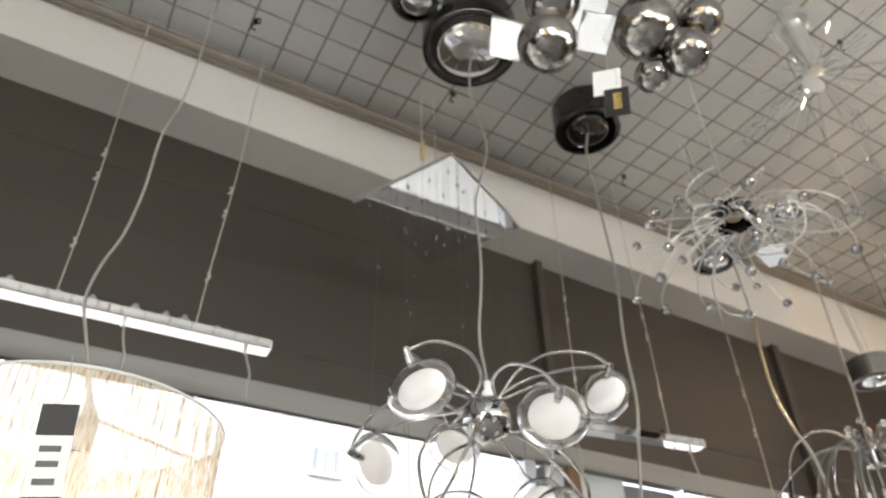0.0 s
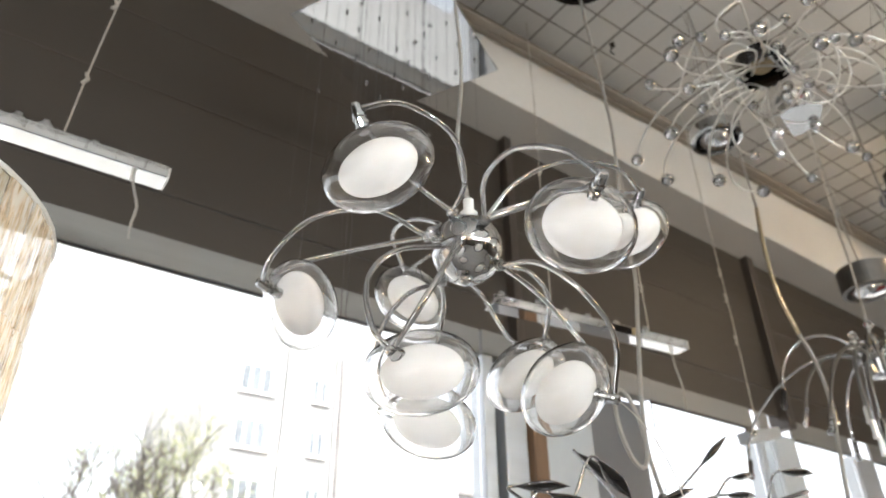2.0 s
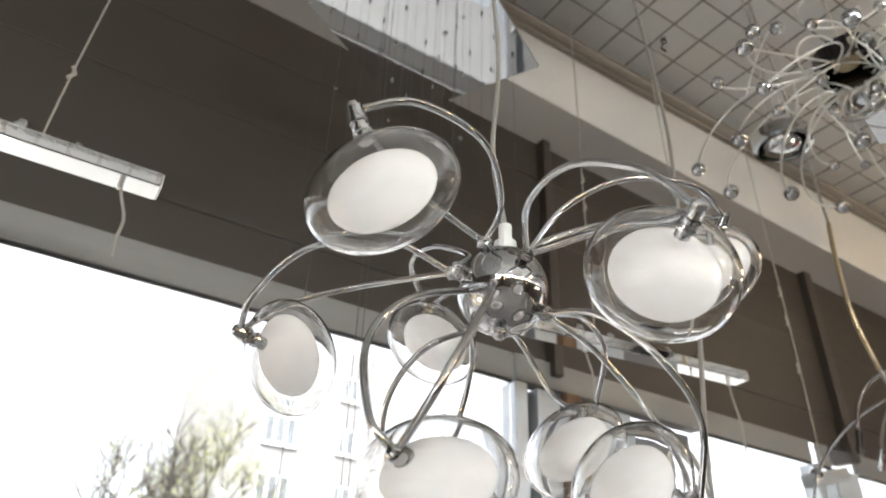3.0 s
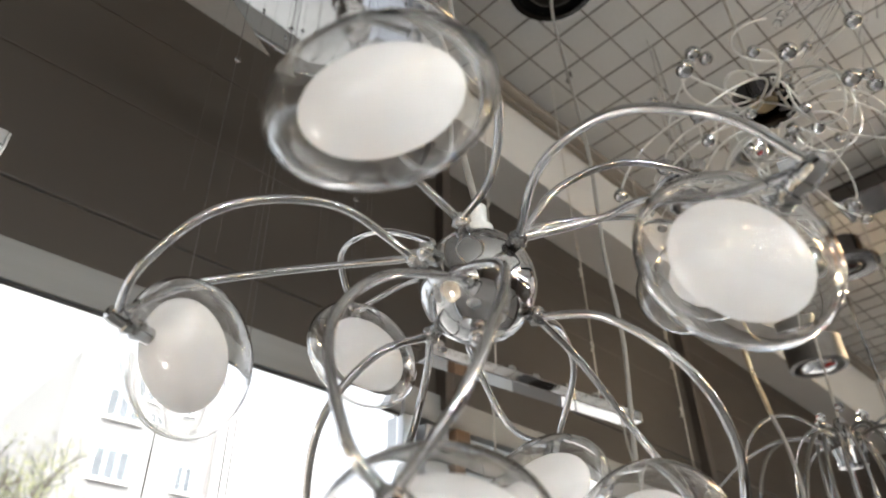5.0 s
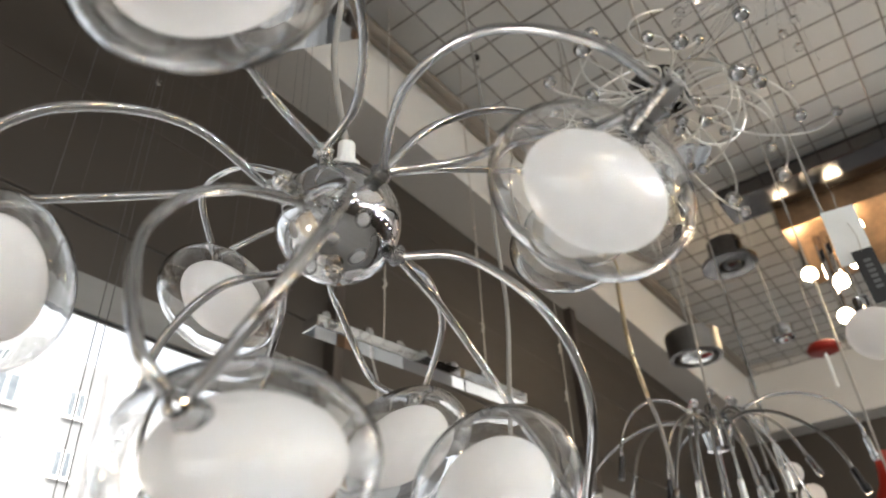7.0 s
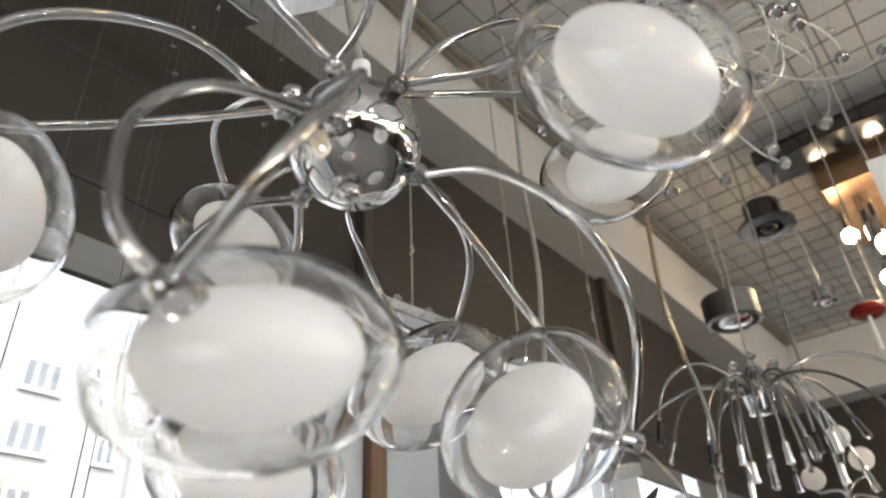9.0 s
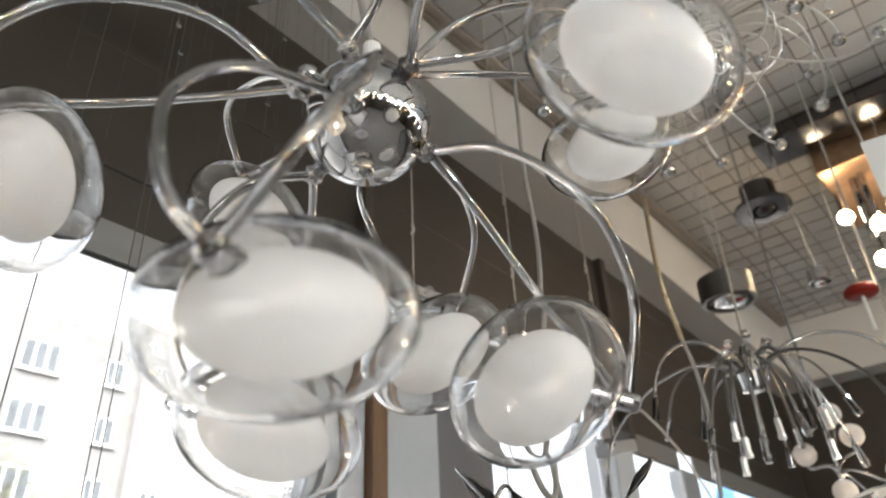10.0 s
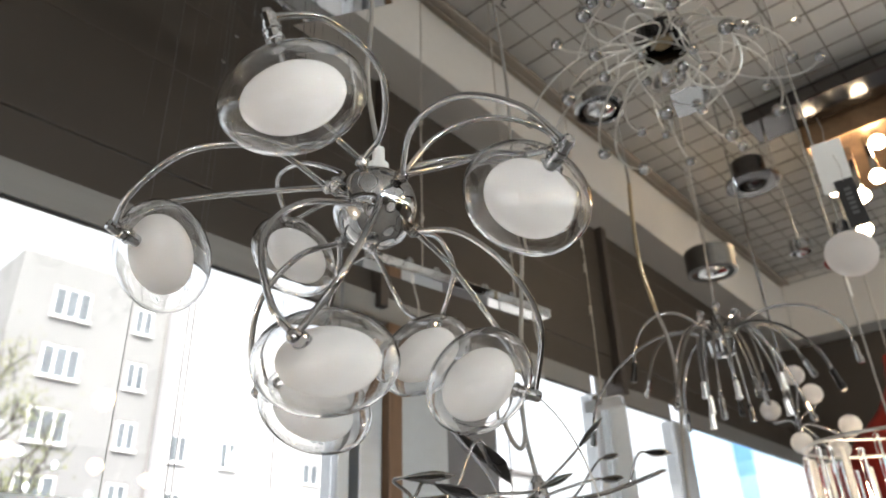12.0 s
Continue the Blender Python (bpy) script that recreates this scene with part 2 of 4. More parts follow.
def tube(points, r, seg=8, taper=1.0, cap=True):
    """A round bar swept along points."""
    p = [Vector(q) for q in points]
    v, f = [], []
    t0 = (p[1] - p[0]).normalized()
    side = t0.orthogonal().normalized()
    n = len(p)
    for i, q in enumerate(p):
        t = (p[min(i + 1, n - 1)] - p[max(i - 1, 0)]).normalized()
        side = (side - t * side.dot(t)).normalized()
        up = t.cross(side)
        rr = r * (1 + (taper - 1) * i / (n - 1))
        for k in range(seg):
            a = 2 * math.pi * k / seg
            v.append(q + (side * math.cos(a) + up * math.sin(a)) * rr)
    for i in range(n - 1):
        for k in range(seg):
            l = (k + 1) % seg
            f.append((i * seg + k, i * seg + l, (i + 1) * seg + l, (i + 1) * seg + k))
    if cap:
        f.append(tuple(reversed(range(seg))))
        f.append(tuple(range((n - 1) * seg, n * seg)))
    return v, f


def bezier(a, b, c, d, n=20):
    a, b, c, d = (Vector(q) for q in (a, b, c, d))
    return [a * (1 - s) ** 3 + b * 3 * s * (1 - s) ** 2 + c * 3 * s * s * (1 - s) + d * s ** 3 for s in (i / n for i in range(n + 1))]


def slack(a, b, sway=(0, 0, 0), n=14, wobble=0.0, seed=1):
    """A hanging cable from a to b, pushed aside in its middle."""
    a, b, s = Vector(a), Vector(b), Vector(sway)
    rnd = random.Random(seed)
    ph = rnd.random() * 6
    out = []
    for i in range(n + 1):
        k = i / n
        w = math.sin(math.pi * k)
        out.append(a.lerp(b, k) + s * w + Vector((math.sin(7 * k + ph), math.cos(6 * k + ph), 0)) * wobble * w)
    return out


def spline(points, n=10):
    """A smooth line through the points."""
    p = [Vector(q) for q in points]
    p = [p[0] * 2 - p[1], *p, p[-1] * 2 - p[-2]]
    out = [p[1]]
    for i in range(1, len(p) - 2):
        a, q, r, d = p[i - 1:i + 3]
        for k in range(1, n + 1):
            s = k / n
            out.append((q * 2 + (r - a) * s + (a * 2 - q * 5 + r * 4 - d) * s * s + (q * 3 - a - r * 3 + d) * s ** 3) * 0.5)
    return out

# ---- the shop: walls, fascia, windows, ceiling ----
YW, FAS_TOP, FAS_BOT, HEAD, CEIL = 2.165, 3.16, 2.565, 2.493, 3.50
X0, X1, Y0 = -4.0, 5.0, -5.0
EDGE_Y, END_X = 2.005, 4.83  # inner edges of the two bulkheads

floor = tagged(part("floor", box(X0 - 0.2, Y0 - 0.2, -0.12, X1 + 0.2, YW + 0.2, 0.0), FLOOR), "grey tiled shop floor", "floor", kind="structure")
ceiling = tagged(part("ceiling", box(X0 - 0.2, Y0 - 0.2, CEIL + 0.07, X1 + 0.2, YW + 0.2, CEIL + 0.25), CEILING), "light grey painted ceiling above the wire mesh", "ceiling", kind="structure")


def wall_with_opening(name, along, a0, a1, at, depth, o0, o1, z0, z1, label):
    """A wall along x or y with one window opening through it."""
    w = thing(name, (0, 0, 0), label, "wall", kind="structure")
    for p0, p1, q0, q1 in ((a0, o0, 0, CEIL + 0.068), (o1, a1, 0, CEIL + 0.068), (o0, o1, 0, z0), (o0, o1, z1, CEIL + 0.068)):
        part("wall_piece", box(p0, at, q0, p1, at + depth, q1) if along == "x" else box(at, p0, q0, at + depth, p1, q1), BROWN, w)
    return w


tagged(part("wall_south", box(X0 - 0.2, Y0 - 0.2, 0.0, X1 + 0.2, Y0, CEIL + 0.068), BROWN), "brown laminate back wall of the showroom", "wall", kind="structure")
# the west opening is assumed, and holds the added area lamp
wall_with_opening("wall_west", "y", Y0, YW + 0.06, X0 - 0.2, 0.2, -2.9, 0.5, 0.85, 2.55, "brown laminate side wall with an assumed, unseen window opening")

# bulkheads along the shop front and the far end
# the underside of the front bulkhead falls slightly towards the far end
SOFFIT_ENDS = (3.43, 3.16)


def sloped_box(x0, y0, x1, y1, z0, z1, top):
    v = [Vector(q) for q in ((x0, y0, z0), (x1, y0, z1), (x1, y1, z1), (x0, y1, z0), (x0, y0, top), (x1, y0, top), (x1, y1, top), (x0, y1, top))]
    return v, [(3, 2, 1, 0), (4, 5, 6, 7), (0, 1, 5, 4), (1, 2, 6, 5), (2, 3, 7, 6), (3, 0, 4, 7)]


soffit = tagged(part("soffit", sloped_box(X0, EDGE_Y, X1 + 0.19, YW + 0.055, *SOFFIT_ENDS, CEIL + 0.066), SOFFIT), "white painted bulkhead above the shop front", "bulkhead", kind="structure")
soffit_far = tagged(part("soffit", box(END_X, Y0, FAS_TOP, X1 + 0.2, EDGE_Y - 0.003, CEIL + 0.064, 0.006), SOFFIT), "white painted bulkhead along the far end", "bulkhead", kind="structure")

# brown fascia, in panels with dark cover strips at the joints
fascia = thing("wall_north", (0.4, YW, FAS_BOT), "brown laminate fascia panels above the shop windows", "wall", kind="structure")
for a, b in ((X0, 1.652), (1.668, 2.898), (2.912, X1)):
    part("panel", box(a, YW, FAS_BOT + 0.105, b, YW + 0.052, CEIL - 0.02, 0.003), BROWN, fascia)
    part("panel", box(a, YW + 0.004, FAS_BOT, b, YW + 0.012, FAS_BOT + 0.1025, 0.001), BROWN, fascia)
for a, b in ((X0, 1.646), (1.678, 2.893), (2.937, X1)):
    for z in (2.93, 3.13):
        part("groove", box(a, YW - 0.0012, z, b, YW + 0.001, z + 0.004), DARK_BROWN, fascia, "thin dark groove between laminate boards")
for x, w in ((1.648, 0.028), (2.895, 0.04)):
    part("cover_strip", box(x, YW - 0.03, FAS_BOT - 0.04, x + w, YW + 0.05, CEIL - 0.02, 0.003), DARK_BROWN, fascia, "dark brown vertical cover strip")
wall_east = thing("wall_east", (X1, 0, FAS_BOT), "brown laminate fascia at the far end", "wall", kind="structure")
part("panel", box(X1, Y0, FAS_BOT, X1 + 0.15, YW + 0.05, FAS_TOP + 0.02), BROWN, wall_east)
part("panel", box(X1, Y0, 0.0, X1 + 0.2, 0.2, FAS_BOT - 0.003), DARK_BROWN, wall_east)
part("panel", box(X1, 0.203, 0.0, X1 + 0.2, YW + 0.2, 0.6), DARK_BROWN, wall_east)


def window(name, x0, x1, z0, label, lintel=True):
    """A framed pane of the shop front between two posts."""
    w = thing(name, ((x0 + x1) / 2, YW, z0), label, "window", kind="structure")
    part("head_rail", box(x0, YW - 0.006, HEAD, x1, YW + 0.005, FAS_BOT - 0.003, 0.002), RAIL, w)
    part("gasket", box(x0, YW - 0.002, HEAD - 0.007, x1, YW + 0.004, HEAD - 0.0005), GASKET, w)
    p = part("pane", box(x0 + 0.004, YW + 0.0, z0 + 0.05, x1 - 0.004, YW + 0.005, HEAD - 0.0075), PANE, w)
    p.visible_shadow = False
    part("bottom_rail", box(x0, YW + 0.0, z0, x1, YW + 0.1, z0 + 0.05, 0.002), ALU, w)
    return w


def post(x0, x1, y0, y1, mat, name, label, z0=0.0, z1=None):
    return tagged(part(name, box(x0, y0, z0, x1, y1, z1 or HEAD - 0.001, 0.003), mat), label, "post", kind="structure")


window("window_1", X0, 1.535, 1.958, "large shop window with an aluminium frame and dark transom")
tagged(part("transom", box(X0, YW - 0.02, 1.90, 1.535, YW + 0.04, 1.955, 0.003), DARK_BROWN), "dark brown window transom", "transom", kind="structure")
w1b = thing("window_2", (-1.2, YW, 0.3), "lower shop window under the transom", "window", kind="structure")
p1b = part("pane", box(X0, YW + 0.05, 0.35, 1.535, YW + 0.056, 1.898), PANE, w1b)
p1b.visible_shadow = False
part("bottom_rail", box(X0, YW, 0.3, 1.535, YW + 0.1, 0.35), ALU, w1b)
post(1.54, 1.575, YW - 0.01, YW + 0.05, ALU, "mullion", "aluminium window mullion")
post(1.578, 1.61, YW + 0.03, YW + 0.05, GASKET, "mullion", "dark window mullion edge")
post(1.613, 1.685, YW, YW + 0.05, ALU, "mullion", "aluminium window mullion")
post(1.69, 1.735, YW - 0.02, YW + 0.05, WOOD, "wood_post", "brown wooden door post")
post(1.738, 1.935, YW + 0.01, YW + 0.05, PANEL_LIGHT, "panel", "pale grey door side panel")
post(1.938, 2.19, YW + 0.04, YW + 0.05, PANEL_DARK, "panel", "dark grey recessed panel")
tagged(part("head_rail", box(1.54, YW - 0.011, HEAD, 2.188, YW + 0.03, FAS_BOT - 0.003, 0.002), RAIL), "aluminium head rail over the door", "frame", kind="structure")
window("window_3", 2.193, 2.70, 0.3, "narrow shop window with an aluminium frame")
post(2.703, 2.735, YW - 0.01, YW + 0.05, ALU, "mullion", "aluminium window mullion")
window("window_4", 2.738, 2.80, 0.3, "slim window slit beside the post")
post(2.803, 2.93, YW - 0.01, YW + 0.05, PANEL_LIGHT, "panel", "pale grey post between the windows")
window("window_5", 2.933, 3.32, 0.3, "shop window beside the far post")
post(3.323, 3.46, YW - 0.01, YW + 0.05, ALU, "mullion", "aluminium corner post")
window("window_6", 3.463, X1, 0.3, "shop window near the far corner")
tagged(part("wall_north_base", box(X0, YW, 0.0, 1.535, YW + 0.06, 0.297), BROWN), "brown base under the shop windows", "wall", kind="structure")
tagged(part("wall_north_base", box(2.193, YW + 0.003, 0.0, X1, YW + 0.06, 0.297), BROWN), "brown base under the far shop windows", "wall", kind="structure")

# end window in the far wall
w_end = thing("window_7", (X1, 1.1, 0.6), "end window in the far wall", "window", kind="structure")
part("head_rail", box(X1 - 0.012, 0.203, HEAD, X1 + 0.1, YW - 0.02, FAS_BOT - 0.003), RAIL, w_end)
pe = part("pane", box(X1 + 0.05, 0.203, 0.6, X1 + 0.056, YW, HEAD), PANE, w_end)
pe.visible_shadow = False

# wire mesh hung under the ceiling: each wire a bar
mesh_grid = thing("ceiling_mesh", (1.0, 0.0, CEIL), "dark galvanised wire mesh hung under the ceiling", "mesh", kind="structure")
STEP, R_W = 0.10, 0.0028


def bar_x(y, z, x0, x1, r=R_W):
    return tube([(x0, y, z), (x1, y, z)], r, 5)


def bar_y(x, z, y0, y1, r=R_W):
    return tube([(x, y0, z), (x, y1, z)], r, 5)


for i in range(39):
    part("wire", bar_x(EDGE_Y - 0.06 - i * STEP, CEIL, X0 + 0.02, END_X - 0.02), WIRE, mesh_grid)
for i in range(82):
    x = X0 + 0.15 + i * 0.1071
    part("wire", bar_y(x, CEIL + 0.0056, -1.92, EDGE_Y - 0.03), WIRE, mesh_grid)
rest = join(*[bar_x(EDGE_Y - 0.06 - i * STEP, CEIL, X0 + 0.02, END_X - 0.02) for i in range(39, 69)], *[bar_y(X0 + 0.15 + i * 0.1071, CEIL + 0.0056, -4.98, -1.925) for i in range(82)])
tagged(part("wire", rest, WIRE, mesh_grid), kind="stuff")
part("edge_profile", join(box(X0, EDGE_Y - 0.045, CEIL - 0.004, END_X - 0.02, EDGE_Y - 0.003, CEIL + 0.03), box(X0, EDGE_Y - 0.06, CEIL - 0.012, END_X - 0.02, EDGE_Y - 0.046, CEIL - 0.004), box(X0, EDGE_Y - 0.024, CEIL - 0.010, END_X - 0.02, EDGE_Y - 0.018, CEIL - 0.0045)), EDGE, mesh_grid, "grey metal edge profile of the mesh")


# S-hooks that hang in the mesh
def hook(x, y):
    pts = [(x, y, CEIL - 0.002), (x + 0.012, y, CEIL + 0.008), (x + 0.014, y, CEIL - 0.012), (x - 0.004, y, CEIL - 0.03), (x - 0.008, y + 0.004, CEIL - 0.046), (x + 0.006, y, CEIL - 0.052)]
    h = thing("mesh_hook", (x, y, CEIL - 0.05), "small dark steel hook hung in the ceiling mesh", "hook", "ceiling hooks")
    part("hook_wire", tube(pts, 0.003, 6), CHROME_DARK, h)
    part("screw_ring", ball((x, y, CEIL - 0.012), 0.008, 8, 6), CHROME_DARK, h)


tagged(part("ceiling_rail", box(2.93, -2.0, 3.43, 3.10, 1.50, 3.494, 0.004), CHROME_DARK), "dark ceiling rail beside the copper lamp", "rail", kind="structure")
for x, y in ((1.831, 1.80), (1.08, 1.75), (2.02, 1.02), (0.44, 1.78)):
    hook(x, y)

# floor tiles
tiles = []
for i in range(14):
    for j in range(11):
        a, b = X0 + 0.63 * i, Y0 + 0.63 * j
        if b + 0.6 < YW - 0.05 and a + 0.6 < X1:
            tiles.append((a, b))
tile_mesh = mesh_of("tile", *box(0, 0, 0, 0.624, 0.624, 0.006))
tile_mesh.materials.append(FLOOR)
for a, b in tiles:
    o = new("tile", tile_mesh)
    o.parent = floor
    o.location = (a, b, 0.001)

# ---- the cluster pendant: chrome ball, paired tubes, double glass shades ----
BALL = Vector((0.87, 1.32, 2.16))
R_BALL, R_TUBE = 0.0392, 0.0027
SHADE_R, SHADE_H, INNER_R, INNER_H = 0.0501, 0.0353, 0.0352, 0.0223


def shell(c, n, s, a, b, wall):
    """A flattened blown-glass shell with real wall thickness."""
    turn = axes(n, s)
    seg, rings = 40, 20
    outer = ball(c, 1.0, seg, rings, turn, (a, a, b))
    inner = ball(c, 1.0, seg, rings, turn, (a - wall, a - wall, b - wall))
    return join(outer, (inner[0], [tuple(reversed(q)) for q in inner[1]]))


def arm(parent, c, n, inner, tip, arch, low):
    """Two bent tubes from the ball to a socket that holds a double glass shade."""
    c, n, inner, tip = (Vector(q) for q in (c, n, inner, tip))
    j, k = Vector(arch[0]), Vector(low[0])
    jdir, s = (j - BALL).normalized(), (c - tip).normalized()
    body = part("arm", join(*[join(ball(q, 0.0062, 14, 9), lathe([(0.0050, -0.009), (0.0050, -0.002), (0.0068, -0.0015), (0.0068, 0.0008), (0.0042, 0.0012)], 16, Matrix.Translation(q) @ axes(q - BALL))) for q in ((j,) if (j - k).length < 0.004 else (j, k))]), CHROME, parent, "chrome arm of two bent tubes with a double glass shade", smooth=True)
    part("tube", tube(spline((*arch, tip), 12), R_TUBE, 12), CHROME, body, smooth=True)
    part("tube", tube(spline((*low, tip), 12), R_TUBE, 12), CHROME, body, smooth=True)
    so = Matrix.Translation(tip) @ axes(s) @ Matrix.Diagonal((1.05, 1.05, 1.45, 1))
    part("socket", lathe([(0.002, -0.004), (0.0040, -0.0034), (0.0052, -0.001), (0.0052, 0.004), (0.0062, 0.0045), (0.0062, 0.0068), (0.0049, 0.0072), (0.0049, 0.0095), (0.0062, 0.010), (0.0062, 0.012), (0.005, 0.0125), (0.005, 0.017), (0.003, 0.0175)], 24, so), CHROME, body)
    g = part("outer_shade", shell(c, n, s, SHADE_R, SHADE_H, 0.0015), CLEAR, body, "clear blown glass outer shade", smooth=True)
    g.visible_shadow = False
    part("inner_shade", ball(inner, 1.0, 36, 20, axes(n, s), (INNER_R, INNER_R, INNER_H)), OPAL, body, "white opal inner shade", smooth=True)


pendant = thing("cluster_pendant", BALL, "chrome ball pendant lamp with nine double glass shades", "pendant lamp")
part("ball", ball(BALL, R_BALL, 40, 24), CHROME, pendant, "polished chrome ball", smooth=True)
part("cap", lathe([(0.010, 0), (0.010, 0.012), (0.006, 0.014), (0.006, 0.03), (0.002, 0.031)], 16, Matrix.Translation(BALL + Vector((0.004, 0, R_BALL - 0.002)))), WHITE_PLASTIC, pendant, "white plastic cable grip")
arm(pendant, (0.6982, 1.2136, 2.1303), (-0.75, -0.41, 0.52), (0.6978, 1.2121, 2.1291), (0.6749, 1.2151, 2.1845),
    ((0.840, 1.305, 2.190), (0.829, 1.266, 2.202), (0.780, 1.220, 2.210), (0.716, 1.206, 2.205)),
    ((0.840, 1.305, 2.190), (0.796, 1.306, 2.207), (0.751, 1.285, 2.206), (0.713, 1.252, 2.197)))
arm(pendant, (0.7347, 1.4407, 2.1063), (-0.88, 0.03, -0.46), (0.7342, 1.4423, 2.1086), (0.6864, 1.4316, 2.1135),
    ((0.832, 1.341, 2.175), (0.769, 1.344, 2.187), (0.710, 1.366, 2.168), (0.682, 1.394, 2.130)),
    ((0.832, 1.341, 2.175), (0.803, 1.389, 2.179), (0.769, 1.426, 2.175), (0.725, 1.440, 2.153)))
arm(pendant, (0.8951, 1.4727, 2.1736), (-0.07, 0.88, -0.47), (0.8965, 1.4705, 2.1732), (0.8977, 1.4924, 2.2216),
    ((0.825, 1.322, 2.168), (0.857, 1.354, 2.208), (0.851, 1.410, 2.242), (0.860, 1.464, 2.250)),
    ((0.825, 1.322, 2.168), (0.873, 1.356, 2.198), (0.910, 1.397, 2.224), (0.916, 1.449, 2.238)))
arm(pendant, (0.7743, 1.2617, 1.9795), (0.39, 0.40, -0.83), (0.7722, 1.2561, 1.9778), (0.7372, 1.2468, 1.9835),
    ((0.836, 1.297, 2.141), (0.766, 1.288, 2.109), (0.732, 1.284, 2.067), (0.723, 1.257, 2.007)),
    ((0.836, 1.297, 2.141), (0.815, 1.287, 2.132), (0.798, 1.237, 2.104), (0.751, 1.218, 2.025)))
arm(pendant, (0.9819, 1.3658, 2.0557), (-0.70, 0.11, 0.71), (0.9819, 1.3658, 2.0557), (0.9923, 1.3632, 2.0896),
    ((0.891, 1.290, 2.133), (0.967, 1.326, 2.164), (1.022, 1.357, 2.156), (1.036, 1.393, 2.110)),
    ((0.861, 1.313, 2.116), (0.911, 1.369, 2.153), (0.960, 1.409, 2.167), (0.997, 1.408, 2.121)))
arm(pendant, (0.9458, 1.2690, 2.0019), (-0.90, -0.01, 0.43), (0.9514, 1.2741, 2.0007), (0.9707, 1.2301, 1.9849),
    ((0.891, 1.290, 2.133), (0.905, 1.248, 2.120), (0.927, 1.213, 2.079), (0.966, 1.215, 2.040)),
    ((0.891, 1.290, 2.133), (0.946, 1.297, 2.120), (0.990, 1.290, 2.080), (0.997, 1.264, 2.032)))
arm(pendant, (0.8704, 1.1530, 2.1021), (-0.51, -0.83, 0.22), (0.8699, 1.1511, 2.0999), (0.8471, 1.1018, 2.1137),
    ((0.862, 1.277, 2.172), (0.823, 1.225, 2.178), (0.818, 1.173, 2.177), (0.833, 1.128, 2.152)),
    ((0.862, 1.277, 2.172), (0.902, 1.241, 2.189), (0.897, 1.203, 2.181), (0.882, 1.153, 2.147)))
arm(pendant, (1.0587, 1.2530, 2.2124), (-0.87, -0.23, 0.44), (1.0616, 1.2488, 2.2140), (1.0587, 1.2242, 2.2556),
    ((0.862, 1.277, 2.172), (0.896, 1.263, 2.225), (0.939, 1.231, 2.253), (1.000, 1.208, 2.257)),
    ((0.862, 1.277, 2.172), (0.899, 1.305, 2.210), (0.951, 1.297, 2.242), (1.004, 1.263, 2.255)))
arm(pendant, (0.8618, 1.3816, 1.9849), (-0.04, -0.58, 0.82), (0.8605, 1.3825, 1.9824), (0.8325, 1.4249, 2.0019),
    ((0.861, 1.356, 2.134), (0.821, 1.363, 2.109), (0.808, 1.394, 2.076), (0.818, 1.420, 2.038)),
    ((0.861, 1.356, 2.134), (0.883, 1.384, 2.120), (0.883, 1.402, 2.075), (0.866, 1.412, 2.035)))
part("cord", tube(spline((BALL + Vector((0.004, 0, R_BALL + 0.025)), (0.876, 1.340, 2.325), (0.898, 1.360, 2.44), (0.912, 1.377, 2.54), (0.920, 1.398, 2.675), (0.940, 1.412, 2.758), (0.984, 1.436, 2.90), (0.987, 1.450, 2.987), (0.973, 1.471, 3.114), (0.985, 1.495, 3.25), (1.003, 1.51, 3.35)), 6), 0.0027, 8), CORD, pendant, "clear plastic supply cable", smooth=True)
CANOPY = Matrix.Translation((1.003, 1.51, 3.392))
part("canopy", lathe([(0.112, 0.004), (0.118, -0.004), (0.134, -0.006), (0.138, 0.0), (0.138, 0.10), (0.03, 0.101)], 40, CANOPY), CHROME_DARK, pendant, "round black chrome ceiling canopy", smooth=True)
part("canopy_dish", lathe([(0.004, -0.036), (0.045, -0.032), (0.085, -0.018), (0.112, 0.002), (0.09, 0.003)], 40, CANOPY), MIRROR, pendant, "mirrored dish under the canopy", smooth=True)


